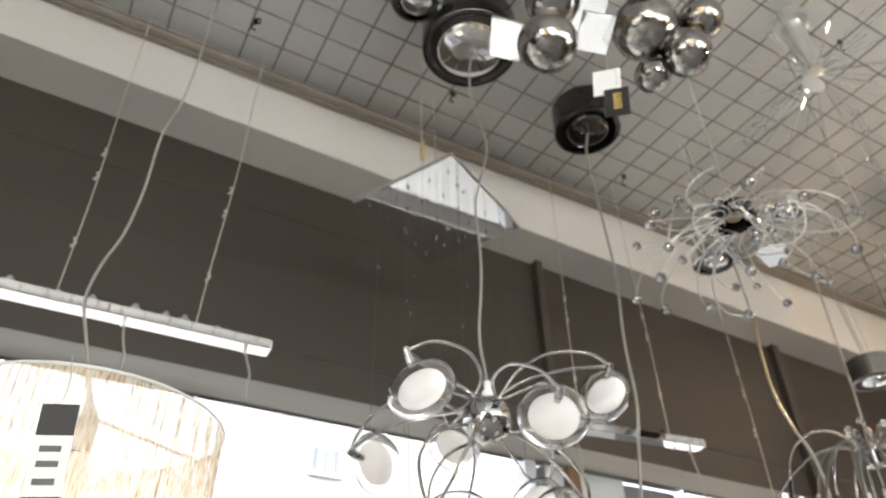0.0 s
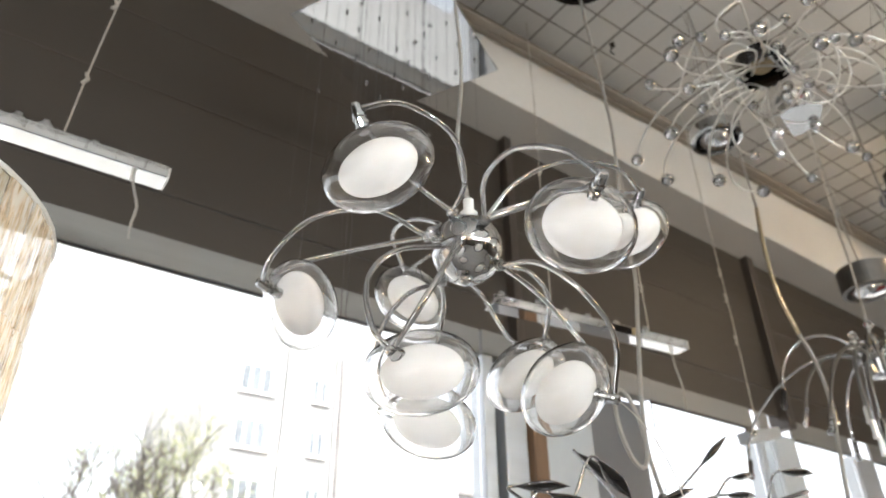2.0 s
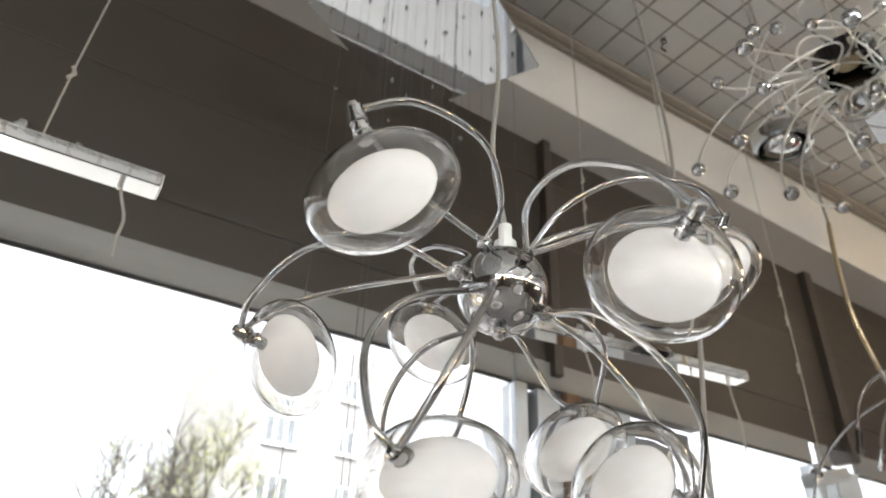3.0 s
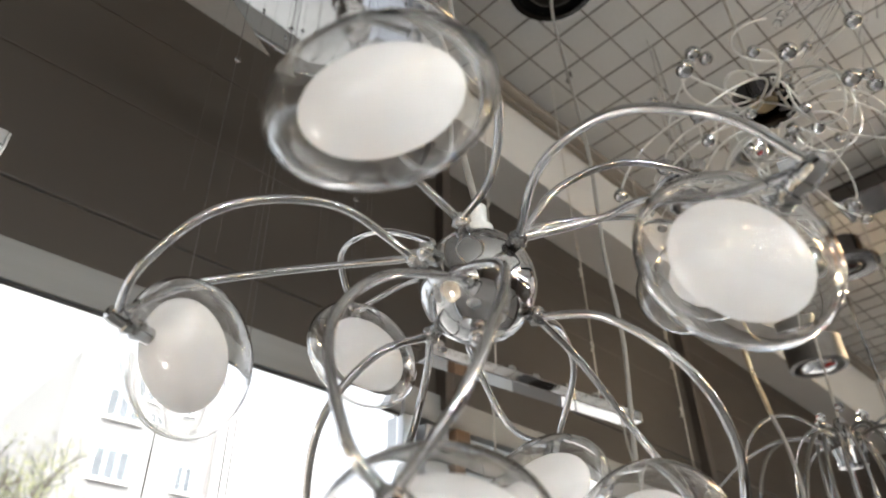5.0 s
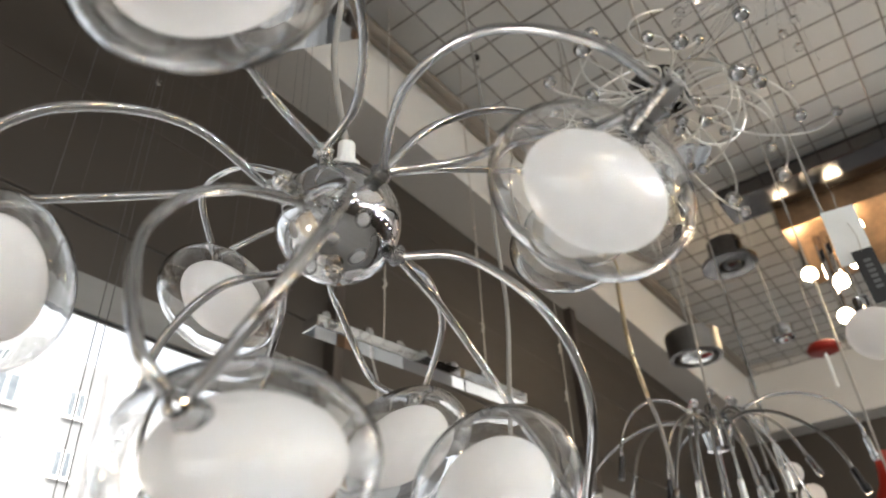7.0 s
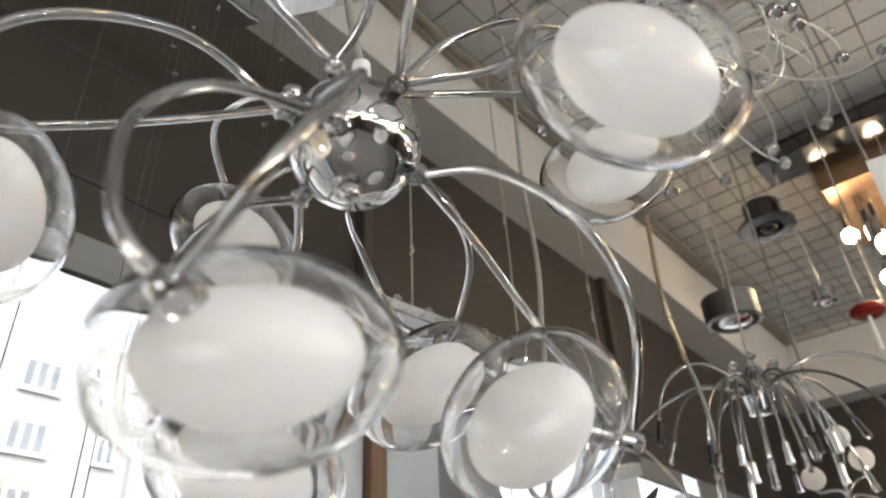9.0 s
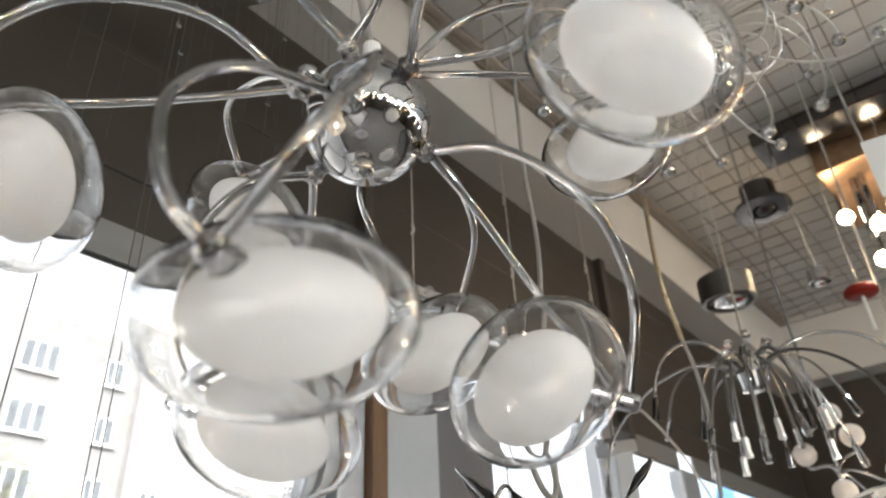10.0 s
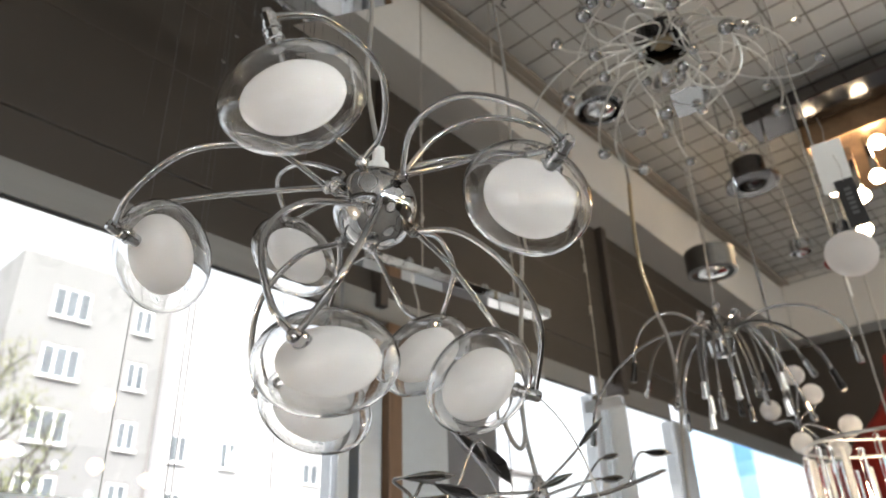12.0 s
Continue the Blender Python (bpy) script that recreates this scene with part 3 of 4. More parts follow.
# ---- other lamps on show ----
def bar_pendant(a, b, wires, drops, label, clips=9):
    """A long chrome channel hung on steel wires, with short cables below."""
    a, b = Vector(a), Vector(b)
    L = (b - a).length
    m = Matrix.Translation(a) @ axes(b - a, (0, 0, 1))
    t = thing("bar_pendant", (a + b) / 2, label, "pendant lamp", "bar pendants")
    # in the bar's own frame z runs along it and y points up
    part("channel", moved(box(-0.022, -0.012, 0, 0.022, 0.012, L, 0.002), m), MIRROR, t, "polished chrome channel")
    part("end_cap", moved(box(-0.0205, -0.0105, L + 0.0005, 0.0205, 0.0105, L + 0.003), m), STEEL, t)
    rnd = random.Random(7)
    for i in range(clips):
        s = L * (0.06 + 0.9 * i / clips) + rnd.uniform(-0.02, 0.02)
        part("lamp_holder", moved(lathe([(0.004, 0.012), (0.012, 0.0125), (0.013, 0.02), (0.009, 0.028), (0.003, 0.031)], 12), m @ Matrix.Translation((rnd.uniform(-0.008, 0.008), 0, s)) @ Matrix.Rotation(-math.pi / 2, 4, "X")), CHROME, t)
    for k, top in wires:
        foot = a.lerp(b, k) + Vector((0, 0, 0.012))
        pts = slack(foot, top, (0.004, 0.002, 0), 12, 0.003, int(k * 100))
        w = part("wire", tube(pts, 0.0017, 6), STRING, t)
        for f in (0.14, 0.34, 0.42):
            p = foot.lerp(Vector(top), f)
            part("wire_grip", tube([p + Vector((-0.003, 0, -0.012)), p + Vector((0.004, 0, 0.0)), p + Vector((-0.001, 0, 0.012))], 0.0034, 6), STRING, w)
    for k, d in drops:
        p = a.lerp(b, k) - Vector((0, 0, 0.012))
        q = part("drop_cable", tube(slack(p, p + Vector((0.018, 0.0, -d)), (0.006, 0, 0), 8, 0.004, int(k * 91)), 0.0024, 6), CORD, t)
        part("cable_gland", tube([p + Vector((0, 0, 0.026)), p + Vector((0, 0, -0.012))], 0.0042, 8), STEEL, q)


bar_pendant((-0.42, 1.876, 2.500), (0.640, 1.866, 2.500), [(0.577, (0.172, 1.90, 3.5)), (0.843, (0.505, 1.90, 3.5))], [(0.708, 0.12), (0.952, 0.12)], "polished chrome bar pendant hung on steel wires by the window", 14)
bar_pendant((1.385, 1.925, 2.500), (1.962, 1.853, 2.500), [(0.30, (1.555, 1.89, 3.5)), (0.82, (1.83, 1.86, 3.5))], [(0.25, 0.14), (0.93, 0.16)], "polished chrome bar pendant hung beside the fascia", 6)

# square mirror plate with bead threads
plate = thing("crystal_plate_lamp", (1.018, 1.740, 2.945), "square mirror-polished plate lamp with hanging bead threads", "pendant lamp")
pm = Matrix.Translation((1.018, 1.740, 2.945)) @ Matrix.Rotation(math.atan2(0.161, 0.308), 4, "Z")
part("plate", moved(box(-0.174, -0.158, 0, 0.174, 0.158, 0.004, 0.0015), pm), MIRROR, plate, "mirror-polished steel plate")
part("housing", moved(box(-0.160, -0.150, 0.0045, 0.160, 0.150, 0.03, 0.002), pm), STEEL, plate)
rnd = random.Random(11)
for i in range(5):
    for j in range(5):
        q = pm @ Vector((-0.13 + 0.065 * i + rnd.uniform(-0.012, 0.012), -0.12 + 0.06 * j + rnd.uniform(-0.012, 0.012), 0))
        drop = rnd.uniform(0.22, 0.55)
        th = part("thread", tube([q, q - Vector((0, 0, drop))], 0.00025, 4), THREAD, plate)
        part("thread_nut", lathe([(0.0015, -0.006), (0.0025, -0.005), (0.0025, 0.0)], 8, Matrix.Translation(q - Vector((0, 0, 0.001)))), CHROME, th)
        if (i * 2 + j) % 5 == 0:
            part("bead", ball(q - Vector((0, 0, drop * 0.35)), 0.0045, 8, 6), CRYSTAL, th)
for x, y, low in ((0.85, 1.75, 1.5), (0.965, 1.82, 1.5), (0.99, 1.85, 1.45), (1.15, 1.85, 1.6)):
    th = part("thread", tube([(x, y, 2.944), (x + 0.003, y, low)], 0.0007, 5), THREAD, plate, "long dark bead thread")
    part("bead", ball((x + 0.002, y, 2.78 - 0.1 * math.sin(x * 40)), 0.005, 8, 6), CRYSTAL, th)
for x, y in ((0.95, 1.70), (1.05, 1.80)):
    part("hanger", tube([(x, y, 2.973), (x - 0.01, y + 0.005, 3.5)], 0.002, 6), STRING, plate)
part("tape", box(0.945, 1.705, 3.10, 0.958, 1.708, 3.17), YELLOW, plate, "strip of yellow tape on the hanger")


# amber drum shade
def drum(cx, cy, z0, z1, r):
    t = thing("drum_pendant", (cx, cy, z0), "amber capiz drum lampshade with a price tag", "pendant lamp")
    n = 98
    for i in range(n):
        a = 2 * math.pi * i / n
        for k in range(3):
            h0, h1 = z0 + (z1 - z0) * k / 3 - 0.012 * abs(math.sin(i * 5.1)) * (k == 0), z0 + (z1 - z0) * (k + 1) / 3
            rr = r * (1 - 0.008 * k) + 0.002 * math.sin(i * 2.3 + k)
            w = r * math.pi / n * 1.04
            d, s = Vector((math.cos(a), math.sin(a), 0)), Vector((-math.sin(a), math.cos(a), 0))
            c = Vector((cx, cy, 0)) + d * rr
            v = [c + s * u * w + d * o + Vector((0, 0, h)) for h in (h0 + 0.001, h1 - 0.001) for u, o in ((-1, -0.001), (1, -0.001), (1, 0.0012), (-1, 0.0012))]
            part("strip", (v, [(3, 2, 1, 0), (4, 5, 6, 7), (0, 1, 5, 4), (1, 2, 6, 5), (2, 3, 7, 6), (3, 0, 4, 7)]), AMBER if (i * 7 + k * 3) % 5 else AMBER_DEEP, t)
    ring = [Vector((cx + r * math.cos(2 * math.pi * i / 40), cy + r * math.sin(2 * math.pi * i / 40), z1)) for i in range(41)]
    part("top_ring", tube(ring, 0.0022, 6, cap=False), WHITE_PLASTIC, t)
    part("bottom_ring", tube([p - Vector((0, 0, z1 - z0)) for p in ring], 0.004, 6, cap=False), CHROME, t)
    for k in range(3):
        a = 2 * math.pi * k / 3 + 0.4
        part("spoke", tube([(cx, cy, z1 + 0.012), (cx + r * math.cos(a), cy + r * math.sin(a), z1)], 0.0025, 6), CHROME, t)
    # unseen bulb, added low down so the lower strips glow brightest
    part("bulb", ball((cx, cy, z1 - 0.27), 0.035, 16, 10), DRUM_FILL, t, "bulb added to brighten the strips", smooth=True)
    part("lamp_holder", lathe([(0.012, -0.24), (0.016, -0.236), (0.016, 0.0), (0.01, 0.02), (0.004, 0.03)], 16, Matrix.Translation((cx, cy, z1))), CHROME, t)
    part("cable", tube(spline(((cx, cy, z1 + 0.028), (0.275, 1.505, 2.25), (0.257, 1.52, 2.32), (0.263, 1.53, 2.395), (0.281, 1.543, 2.475), (0.291, 1.565, 2.60), (0.292, 1.59, 2.77), (0.310, 1.61, 2.90), (0.319, 1.635, 3.07), (0.322, 1.69, 3.5)), 6), 0.0025, 8), CORD, t, "grey supply cable", smooth=True)
    return t


drum(0.311, 1.48, 1.80, 2.105, 0.186)


def price_tag(m, w, h, label, dark_top=True, gold=None):
    """A hanging swing tag, with bars for writing that cannot be read."""
    t = thing("price_tag", m.translation, label, "tag", "price tags")
    part("card", moved(box(-w / 2, -0.0006, -h, w / 2, 0.0006, 0), m), BLACK if gold else CARD, t)
    if dark_top:
        part("dark_band", moved(box(-w / 2, -0.0016, -h * 0.30, w / 2, -0.0008, 0.0), m), BLACK, t)
        part("dark_band", moved(box(-w / 2, -0.0016, -h, w / 2, -0.0008, -h * 0.86), m), BLACK, t)
        for k in (0.42, 0.56, 0.72):
            part("print_bar", moved(box(-w * 0.32, -0.0014, -h * k - h * 0.035, w * 0.25, -0.0008, -h * k + h * 0.02), m), GREY_INK, t)
    if gold:
        for k in range(6):
            part("print_bar", moved(box(-w * 0.14, -0.0014, -h * (0.25 + 0.1 * k), w * 0.2, -0.0008, -h * (0.19 + 0.1 * k)), m), gold, t)
    part("string", moved(tube([(0, 0, -0.004), (0.004, 0, 0.03), (0, 0, 0.06)], 0.0008, 5), m), STRING, t)
    return t


price_tag(Matrix.Translation((0.276, 1.277, 2.045)) @ Matrix.Rotation(radians(-12), 4, "Z") @ Matrix.Rotation(radians(-5), 4, "Y"), 0.038, 0.120, "black and white price tag hung before the amber shade")


# globe cluster under the ceiling
globes = thing("globe_cluster_lamp", (1.05, 1.05, 3.0), "ceiling lamp of smoked half-mirrored glass globes", "ceiling lamp")
SILVER = material("half_silvered_glass", (0.36, 0.345, 0.33), 0.03, 1.0, vary=0.5, scale=16, fine=70, bump=0.35)
for x, y, z, r in ((0.948, 1.129, 2.939, 0.064), (0.955, 1.10, 3.055, 0.060), (1.156, 1.041, 3.019, 0.072), (1.232, 1.013, 2.948, 0.054), (1.19, 1.08, 2.923, 0.040), (1.10, 0.98, 3.10, 0.055), (1.27, 0.98, 3.05, 0.050)):
    g = part("globe", ball((x, y, z), r, 32, 20), SILVER, globes, "smoked half-mirrored glass globe", smooth=True)
    part("stem", tube([(x, y, z + r - 0.002), (1.05 + (x - 1.05) * 0.75, 1.05 + (y - 1.05) * 0.75, 3.40)], 0.005, 8), CHROME, g)
part("canopy", lathe([(0.05, -0.03), (0.17, -0.02), (0.18, 0.0), (0.18, 0.09)], 36, Matrix.Translation((1.05, 1.04, 3.41))), CHROME, globes)
for x, y, z, nx in ((0.885, 1.187, 2.982, -0.24), (1.038, 1.077, 2.97, -0.18), (1.06, 1.10, 3.08, -0.3)):
    part("mirror_tile", moved(box(-0.035, -0.055, -0.003, 0.035, 0.055, 0.003, 0.0015), Matrix.Translation((x, y, z)) @ axes((nx, 0.26, -0.93), (0.5, 1, 0))), MIRROR, globes, "rectangular mirror facet")
tag_m = Matrix.Translation((1.091, 1.117, 2.922)) @ Matrix.Rotation(radians(-47), 4, "Z") @ Matrix.Rotation(radians(6), 4, "Y")
price_tag(tag_m, 0.058, 0.075, "white price card with yellow print under the globes", False)
price_tag(tag_m @ Matrix.Translation((0.018, -0.008, -0.07)), 0.050, 0.08, "black card with gold print under the globes", False, YELLOW)


def cup_canopy(at, r, h, mat, label, brim=0.0, name="ceiling_canopy", hang=None):
    """A round ceiling cup with a dished underside."""
    t = thing(name, at, label, "canopy", "ceiling canopies")
    m = Matrix.Translation(at)
    part("cup", lathe([(r * 0.3, 0.006), (r * 0.82, 0.004), (r * 0.86, -0.006), (r + brim, -0.004), (r + brim, 0.008), (r, 0.012), (r, h), (r * 0.3, h + 0.001)], 36, m), mat, t)
    part("dish", lathe([(r * 0.1, -0.018), (r * 0.5, -0.012), (r * 0.80, 0.002)], 32, m), MIRROR if mat in (CHROME, STEEL) or name == "lamp_pot" else mat, t, smooth=True)
    if hang:
        for k, dx in enumerate((-0.6, 0.1, 0.7)):
            o = Vector((dx * r, 0.3 * dx * r, 0))
            part("hanger", tube(slack(Vector(at) + o + Vector((0, 0, h)), Vector(hang) + o * (2 if k else -1.5), (0.012 * (k - 1), 0, 0), 10, 0.006, 5 + k), 0.0022 - 0.0005 * k, 6), CORD if k < 2 else STRING, t)
    return t


cup_canopy((1.499, 1.605, 3.388), 0.106, 0.10, CHROME_DARK, "black chrome ceiling cup on the wire mesh")
cup_canopy((0.80, 1.45, 3.41), 0.07, 0.08, CHROME, "small chrome ceiling cup on the wire mesh")
cup_canopy((1.905, 1.582, 2.985), 0.066, 0.028, CHROME, "chrome lamp hub with a black back", 0, "lamp_hub", (1.885, 1.575, 3.5))
cup_canopy((2.264, 1.508, 3.265), 0.062, 0.035, STEEL, "half-turned black and chrome lamp cup", 0, "lamp_hub", (2.27, 1.51, 3.5))
cup_canopy((2.984, 1.536, 3.213), 0.060, 0.095, CHROME_DARK, "black chrome hat-shaped ceiling cup with a brim", 0.036, "ceiling_canopy", (2.96, 1.53, 3.5))
cup_canopy((2.626, 1.629, 2.765), 0.078, 0.07, DARK_STEEL, "dark satin steel lamp pot with a chrome underside", 0, "lamp_pot", (2.61, 1.65, 3.5))
cup_canopy((3.034, 1.449, 2.915), 0.036, 0.04, CHROME, "small chrome lamp cup with a gold rim", 0, "lamp_cup", (3.02, 1.46, 3.5))

# curled wire chandelier with chrome balls
CUP, FAN = Vector((1.634, 1.293, 2.832)), Vector((1.72, 1.33, 2.80))
curly = thing("curly_wire_chandelier", CUP, "chandelier of curled steel wires tipped with chrome balls", "chandelier")
part("hub", lathe([(0.012, 0.030), (0.042, 0.028), (0.047, 0.0), (0.053, 0.0), (0.053, 0.040), (0.02, 0.046)], 32, Matrix.Translation(CUP)), CHROME_DARK, curly, "black chrome lamp cup")
part("hub_plate", lathe([(0.005, 0.012), (0.022, 0.013), (0.024, 0.0245)], 20, Matrix.Translation(CUP + Vector((0, 0, 0.004)))), GOLD_TUBE, curly, "gold plate in the cup")
part("suspension", tube([CUP + Vector((0, 0, 0.046)), (1.66, 1.31, 3.5)], 0.003, 6), STRING, curly)
rnd = random.Random(23)
hubc = CUP + Vector((0, 0, 0.015))
ENDS = [(1.352, 1.298, 2.760), (1.374, 1.224, 2.72), (1.442, 1.195, 2.751), (1.359, 1.380, 2.72), (1.419, 1.340, 2.71), (1.341, 1.312, 2.73), (1.474, 1.354, 2.70), (1.471, 1.521, 2.682), (1.481, 1.437, 2.70), (1.610, 1.554, 2.71), (1.695, 1.484, 2.70), (1.708, 1.399, 2.72), (1.697, 1.335, 2.73), (1.739, 1.360, 2.71), (1.753, 1.280, 2.74), (1.830, 1.353, 2.682), (1.850, 1.263, 2.717), (1.886, 1.256, 2.703), (1.820, 1.165, 2.775), (1.551, 1.147, 2.739), (1.563, 1.127, 2.74), (1.442, 1.104, 2.74), (1.785, 1.441, 2.682), (1.720, 1.045, 2.715), (1.636, 1.237, 2.80), (1.689, 1.134, 2.82), (1.80, 1.10, 2.80), (1.90, 1.17, 2.76)]
for i, e in enumerate(ENDS):
    e = Vector(e)
    d = e - hubc
    side = (d.cross(Vector((0, 0, 1))).normalized() * rnd.choice((-1, 1)) * rnd.uniform(0.3, 1) + Vector((0, 0, rnd.uniform(-0.2, 1)))).normalized() * rnd.uniform(0.05, 0.13)
    pts = bezier(hubc + d.normalized() * 0.045, hubc + d * 0.35 + side, e + side * rnd.uniform(0.4, 0.9) - d * 0.05, e, 18)
    w = part("curled_wire", tube(pts, 0.0021, 6), STEEL, curly, smooth=True)
    part("chrome_ball", ball(e, rnd.choice((0.0095, 0.011, 0.0125, 0.0145)), 16, 10), CHROME, w, smooth=True)
# fan-shaped mirror plates hung under the cup and the dish


def fan(parent, at, facing, turn, r, spread):
    """A thin mirror sector with a rounded foot, hung by its point."""
    n = 10
    rim = [(0.12 * r * math.cos(a), -0.12 * r * math.sin(a)) for a in (math.pi / 2 + spread, math.pi / 2 - spread)]
    rim += [(r * math.cos(math.pi / 2 - spread + 2 * spread * k / n), -r * math.sin(math.pi / 2 - spread + 2 * spread * k / n)) for k in range(n + 1)]
    v = [Vector((x, y, z)) for z in (-0.0015, 0.0015) for x, y in rim]
    m = len(rim)
    f = [tuple(reversed(range(m))), tuple(range(m, 2 * m))] + [(k, (k + 1) % m, m + (k + 1) % m, m + k) for k in range(m)]
    part("mirror_fan", moved((v, f), Matrix.Translation(at) @ axes(facing, (0, 0, 1)) @ Matrix.Rotation(radians(turn), 4, "Z")), MIRROR, parent, "fan-shaped mirror glass plate")


fan(curly, FAN, (-0.25, 0.15, -0.95), 0, 0.085, 0.75)
# bright loops curled round the cup
for i in range(11):
    c = CUP + Vector((rnd.uniform(-0.15, 0.12), rnd.uniform(-0.10, 0.10), rnd.uniform(-0.06, 0.03)))
    u = Vector((rnd.uniform(-1, 1), rnd.uniform(-1, 1), rnd.uniform(-0.4, 0.4))).normalized()
    v = (Vector((rnd.uniform(-0.6, 0.6), rnd.uniform(-0.6, 0.6), 1)) - u * 0.1).normalized()
    r0, start, turns = rnd.uniform(0.04, 0.085), rnd.uniform(0, 6.28), rnd.uniform(2.4, 4.6)
    loop = [c + (u * math.cos(start + turns * k / 22) + v * math.sin(start + turns * k / 22)) * r0 * (1 - 0.2 * k / 22) for k in range(23)]
    w = part("curled_wire", tube(loop, 0.0022, 6), STEEL, curly, smooth=True)
    part("chrome_ball", ball(loop[-1], rnd.choice((0.0095, 0.012)), 16, 10), CHROME, w, smooth=True)

# clear acrylic rod lamp
rods = thing("acrylic_rod_lamp", (1.78, 1.02, 3.15), "ceiling lamp of clear acrylic rods and petals", "ceiling lamp")
part("hub", lathe([(0.02, 0), (0.03, 0.005), (0.03, 0.20), (0.05, 0.205), (0.05, 0.235)], 20, Matrix.Translation((1.83, 1.045, 3.265))), STEEL, rods)
rnd = random.Random(31)
for i in range(46):
    a, el, L = rnd.uniform(0, 6.28), rnd.uniform(-0.9, 0.25), rnd.uniform(0.14, 0.30)
    d = Vector((math.cos(a) * math.cos(el), math.sin(a) * math.cos(el), math.sin(el)))
    o = Vector((1.83, 1.045, 3.26))
    rod = part("rod", tube([o + d * 0.03, o + d * L], 0.0018, 6), CRYSTAL, rods)
    rod.visible_shadow = False
    if i % 5 == 0:
        part("crystal_drop", ball(o + d * (L + 0.01), 0.011, 10, 8), CRYSTAL, rods)
pd = part("petal", ball((1.72, 1.015, 3.12), 0.034, 18, 10, axes((0.2, -0.5, 0.8)), (1, 0.8, 0.12)), OPAL, rods, "frosted petal", smooth=True)

# arched-arm chandelier, its arms ending in bare sockets
spider = thing("arched_arm_chandelier", (2.263, 1.523, 2.425), "chrome chandelier of arched arms with bare sockets", "chandelier")
HUB = Vector((2.263, 1.523, 2.425))
part("hub", lathe([(0.01, -0.05), (0.03, -0.045), (0.036, -0.01), (0.036, 0.02), (0.02, 0.03), (0.012, 0.06)], 24, Matrix.Translation(HUB)), CHROME, spider, "faceted chrome hub")
part("suspension", tube(slack(HUB + Vector((0, 0, 0.06)), (2.34, 1.52, 3.5), (0.01, 0, 0), 10, 0.004, 9), 0.0028, 6), STRING, spider)
rnd = random.Random(5)
for i in range(13):
    a = 2 * math.pi * i / 13 + rnd.uniform(-0.2, 0.2)
    rr = rnd.choice((0.17, 0.23, 0.29, 0.36))
    drop = rnd.uniform(-0.20, -0.04) - 0.05 * (rr < 0.2)
    d = Vector((math.cos(a), math.sin(a), 0))
    e = HUB + d * rr + Vector((0, 0, drop))
    lean = d * rnd.uniform(-0.01, 0.06)
    pts = bezier(HUB + d * 0.03, HUB + d * rr * 0.35 + Vector((0, 0, rnd.uniform(0.03, 0.13))), e - lean + Vector((0, 0, rnd.uniform(0.10, 0.17))), e, 18)
    w = part("arm", tube(pts, 0.0038, 8), DARK_STEEL if i % 3 == 0 else CHROME, spider, smooth=True)
    dr = (pts[-1] - pts[-3]).normalized()
    part("socket", lathe([(0.004, -0.005), (0.0068, 0.0), (0.0068, 0.032), (0.0086, 0.033), (0.0086, 0.041), (0.0072, 0.042), (0.007, 0.048), (0.0035, 0.0485)], 16, Matrix.Translation(e) @ axes(dr)), CHROME_DARK if i % 4 == 1 else CHROME, w)

# short inner arms and crystal drops close to the hub
for i in range(9):
    a = 2 * math.pi * i / 9 + rnd.uniform(-0.25, 0.25)
    d = Vector((math.cos(a), math.sin(a), 0))
    e = HUB + d * rnd.uniform(0.06, 0.13) + Vector((0, 0, rnd.uniform(-0.17, -0.05)))
    pts = bezier(HUB + d * 0.02 + Vector((0, 0, 0.03)), HUB + d * 0.07 + Vector((0, 0, rnd.uniform(0.06, 0.12))), e + Vector((0, 0, 0.09)), e, 14)
    w = part("arm", tube(pts, 0.0034, 8), CHROME if i % 2 else DARK_STEEL, spider, smooth=True)
    part("socket", lathe([(0.004, -0.005), (0.0068, 0.0), (0.0068, 0.03), (0.0084, 0.031), (0.0084, 0.038), (0.0035, 0.0385)], 16, Matrix.Translation(e) @ axes((pts[-1] - pts[-3]).normalized())), CHROME_DARK if i % 3 == 0 else STEEL, w)
    part("crystal_drop", ball(HUB + d * 0.05 + Vector((0, 0, 0.045 + 0.012 * (i % 3))), 0.011, 8, 6), CRYSTAL, spider)

# white ball lamps beneath it
WB = Vector((2.60, 1.48, 2.25))
balls = thing("white_ball_lamp", WB, "chrome lamp with small white glass balls", "pendant lamp")
part("stem", tube([WB + Vector((0, 0, -0.05)), WB + Vector((0.01, 0.01, 0.21)), WB + Vector((0.04, 0.03, 1.25))], 0.004, 8), CHROME, balls)
for d in ((0.0, -0.052, 0.072), (0.0, 0.065, 0.049), (0.0, -0.124, -0.026), (0.01, -0.016, 0.135), (0.06, -0.07, -0.07), (-0.05, -0.01, -0.06)):
    q = WB + Vector(d)
    g = part("arm", tube(bezier(WB + Vector((0, 0, -0.03)), WB + Vector((0, 0, 0.05)), q - Vector((0, 0, 0.06)), q - Vector((0, 0, 0.025)), 10), 0.0035, 8), CHROME, balls, smooth=True)
    part("glass_ball", ball(q, 0.028, 20, 14), OPAL, g, "white glass ball", smooth=True)

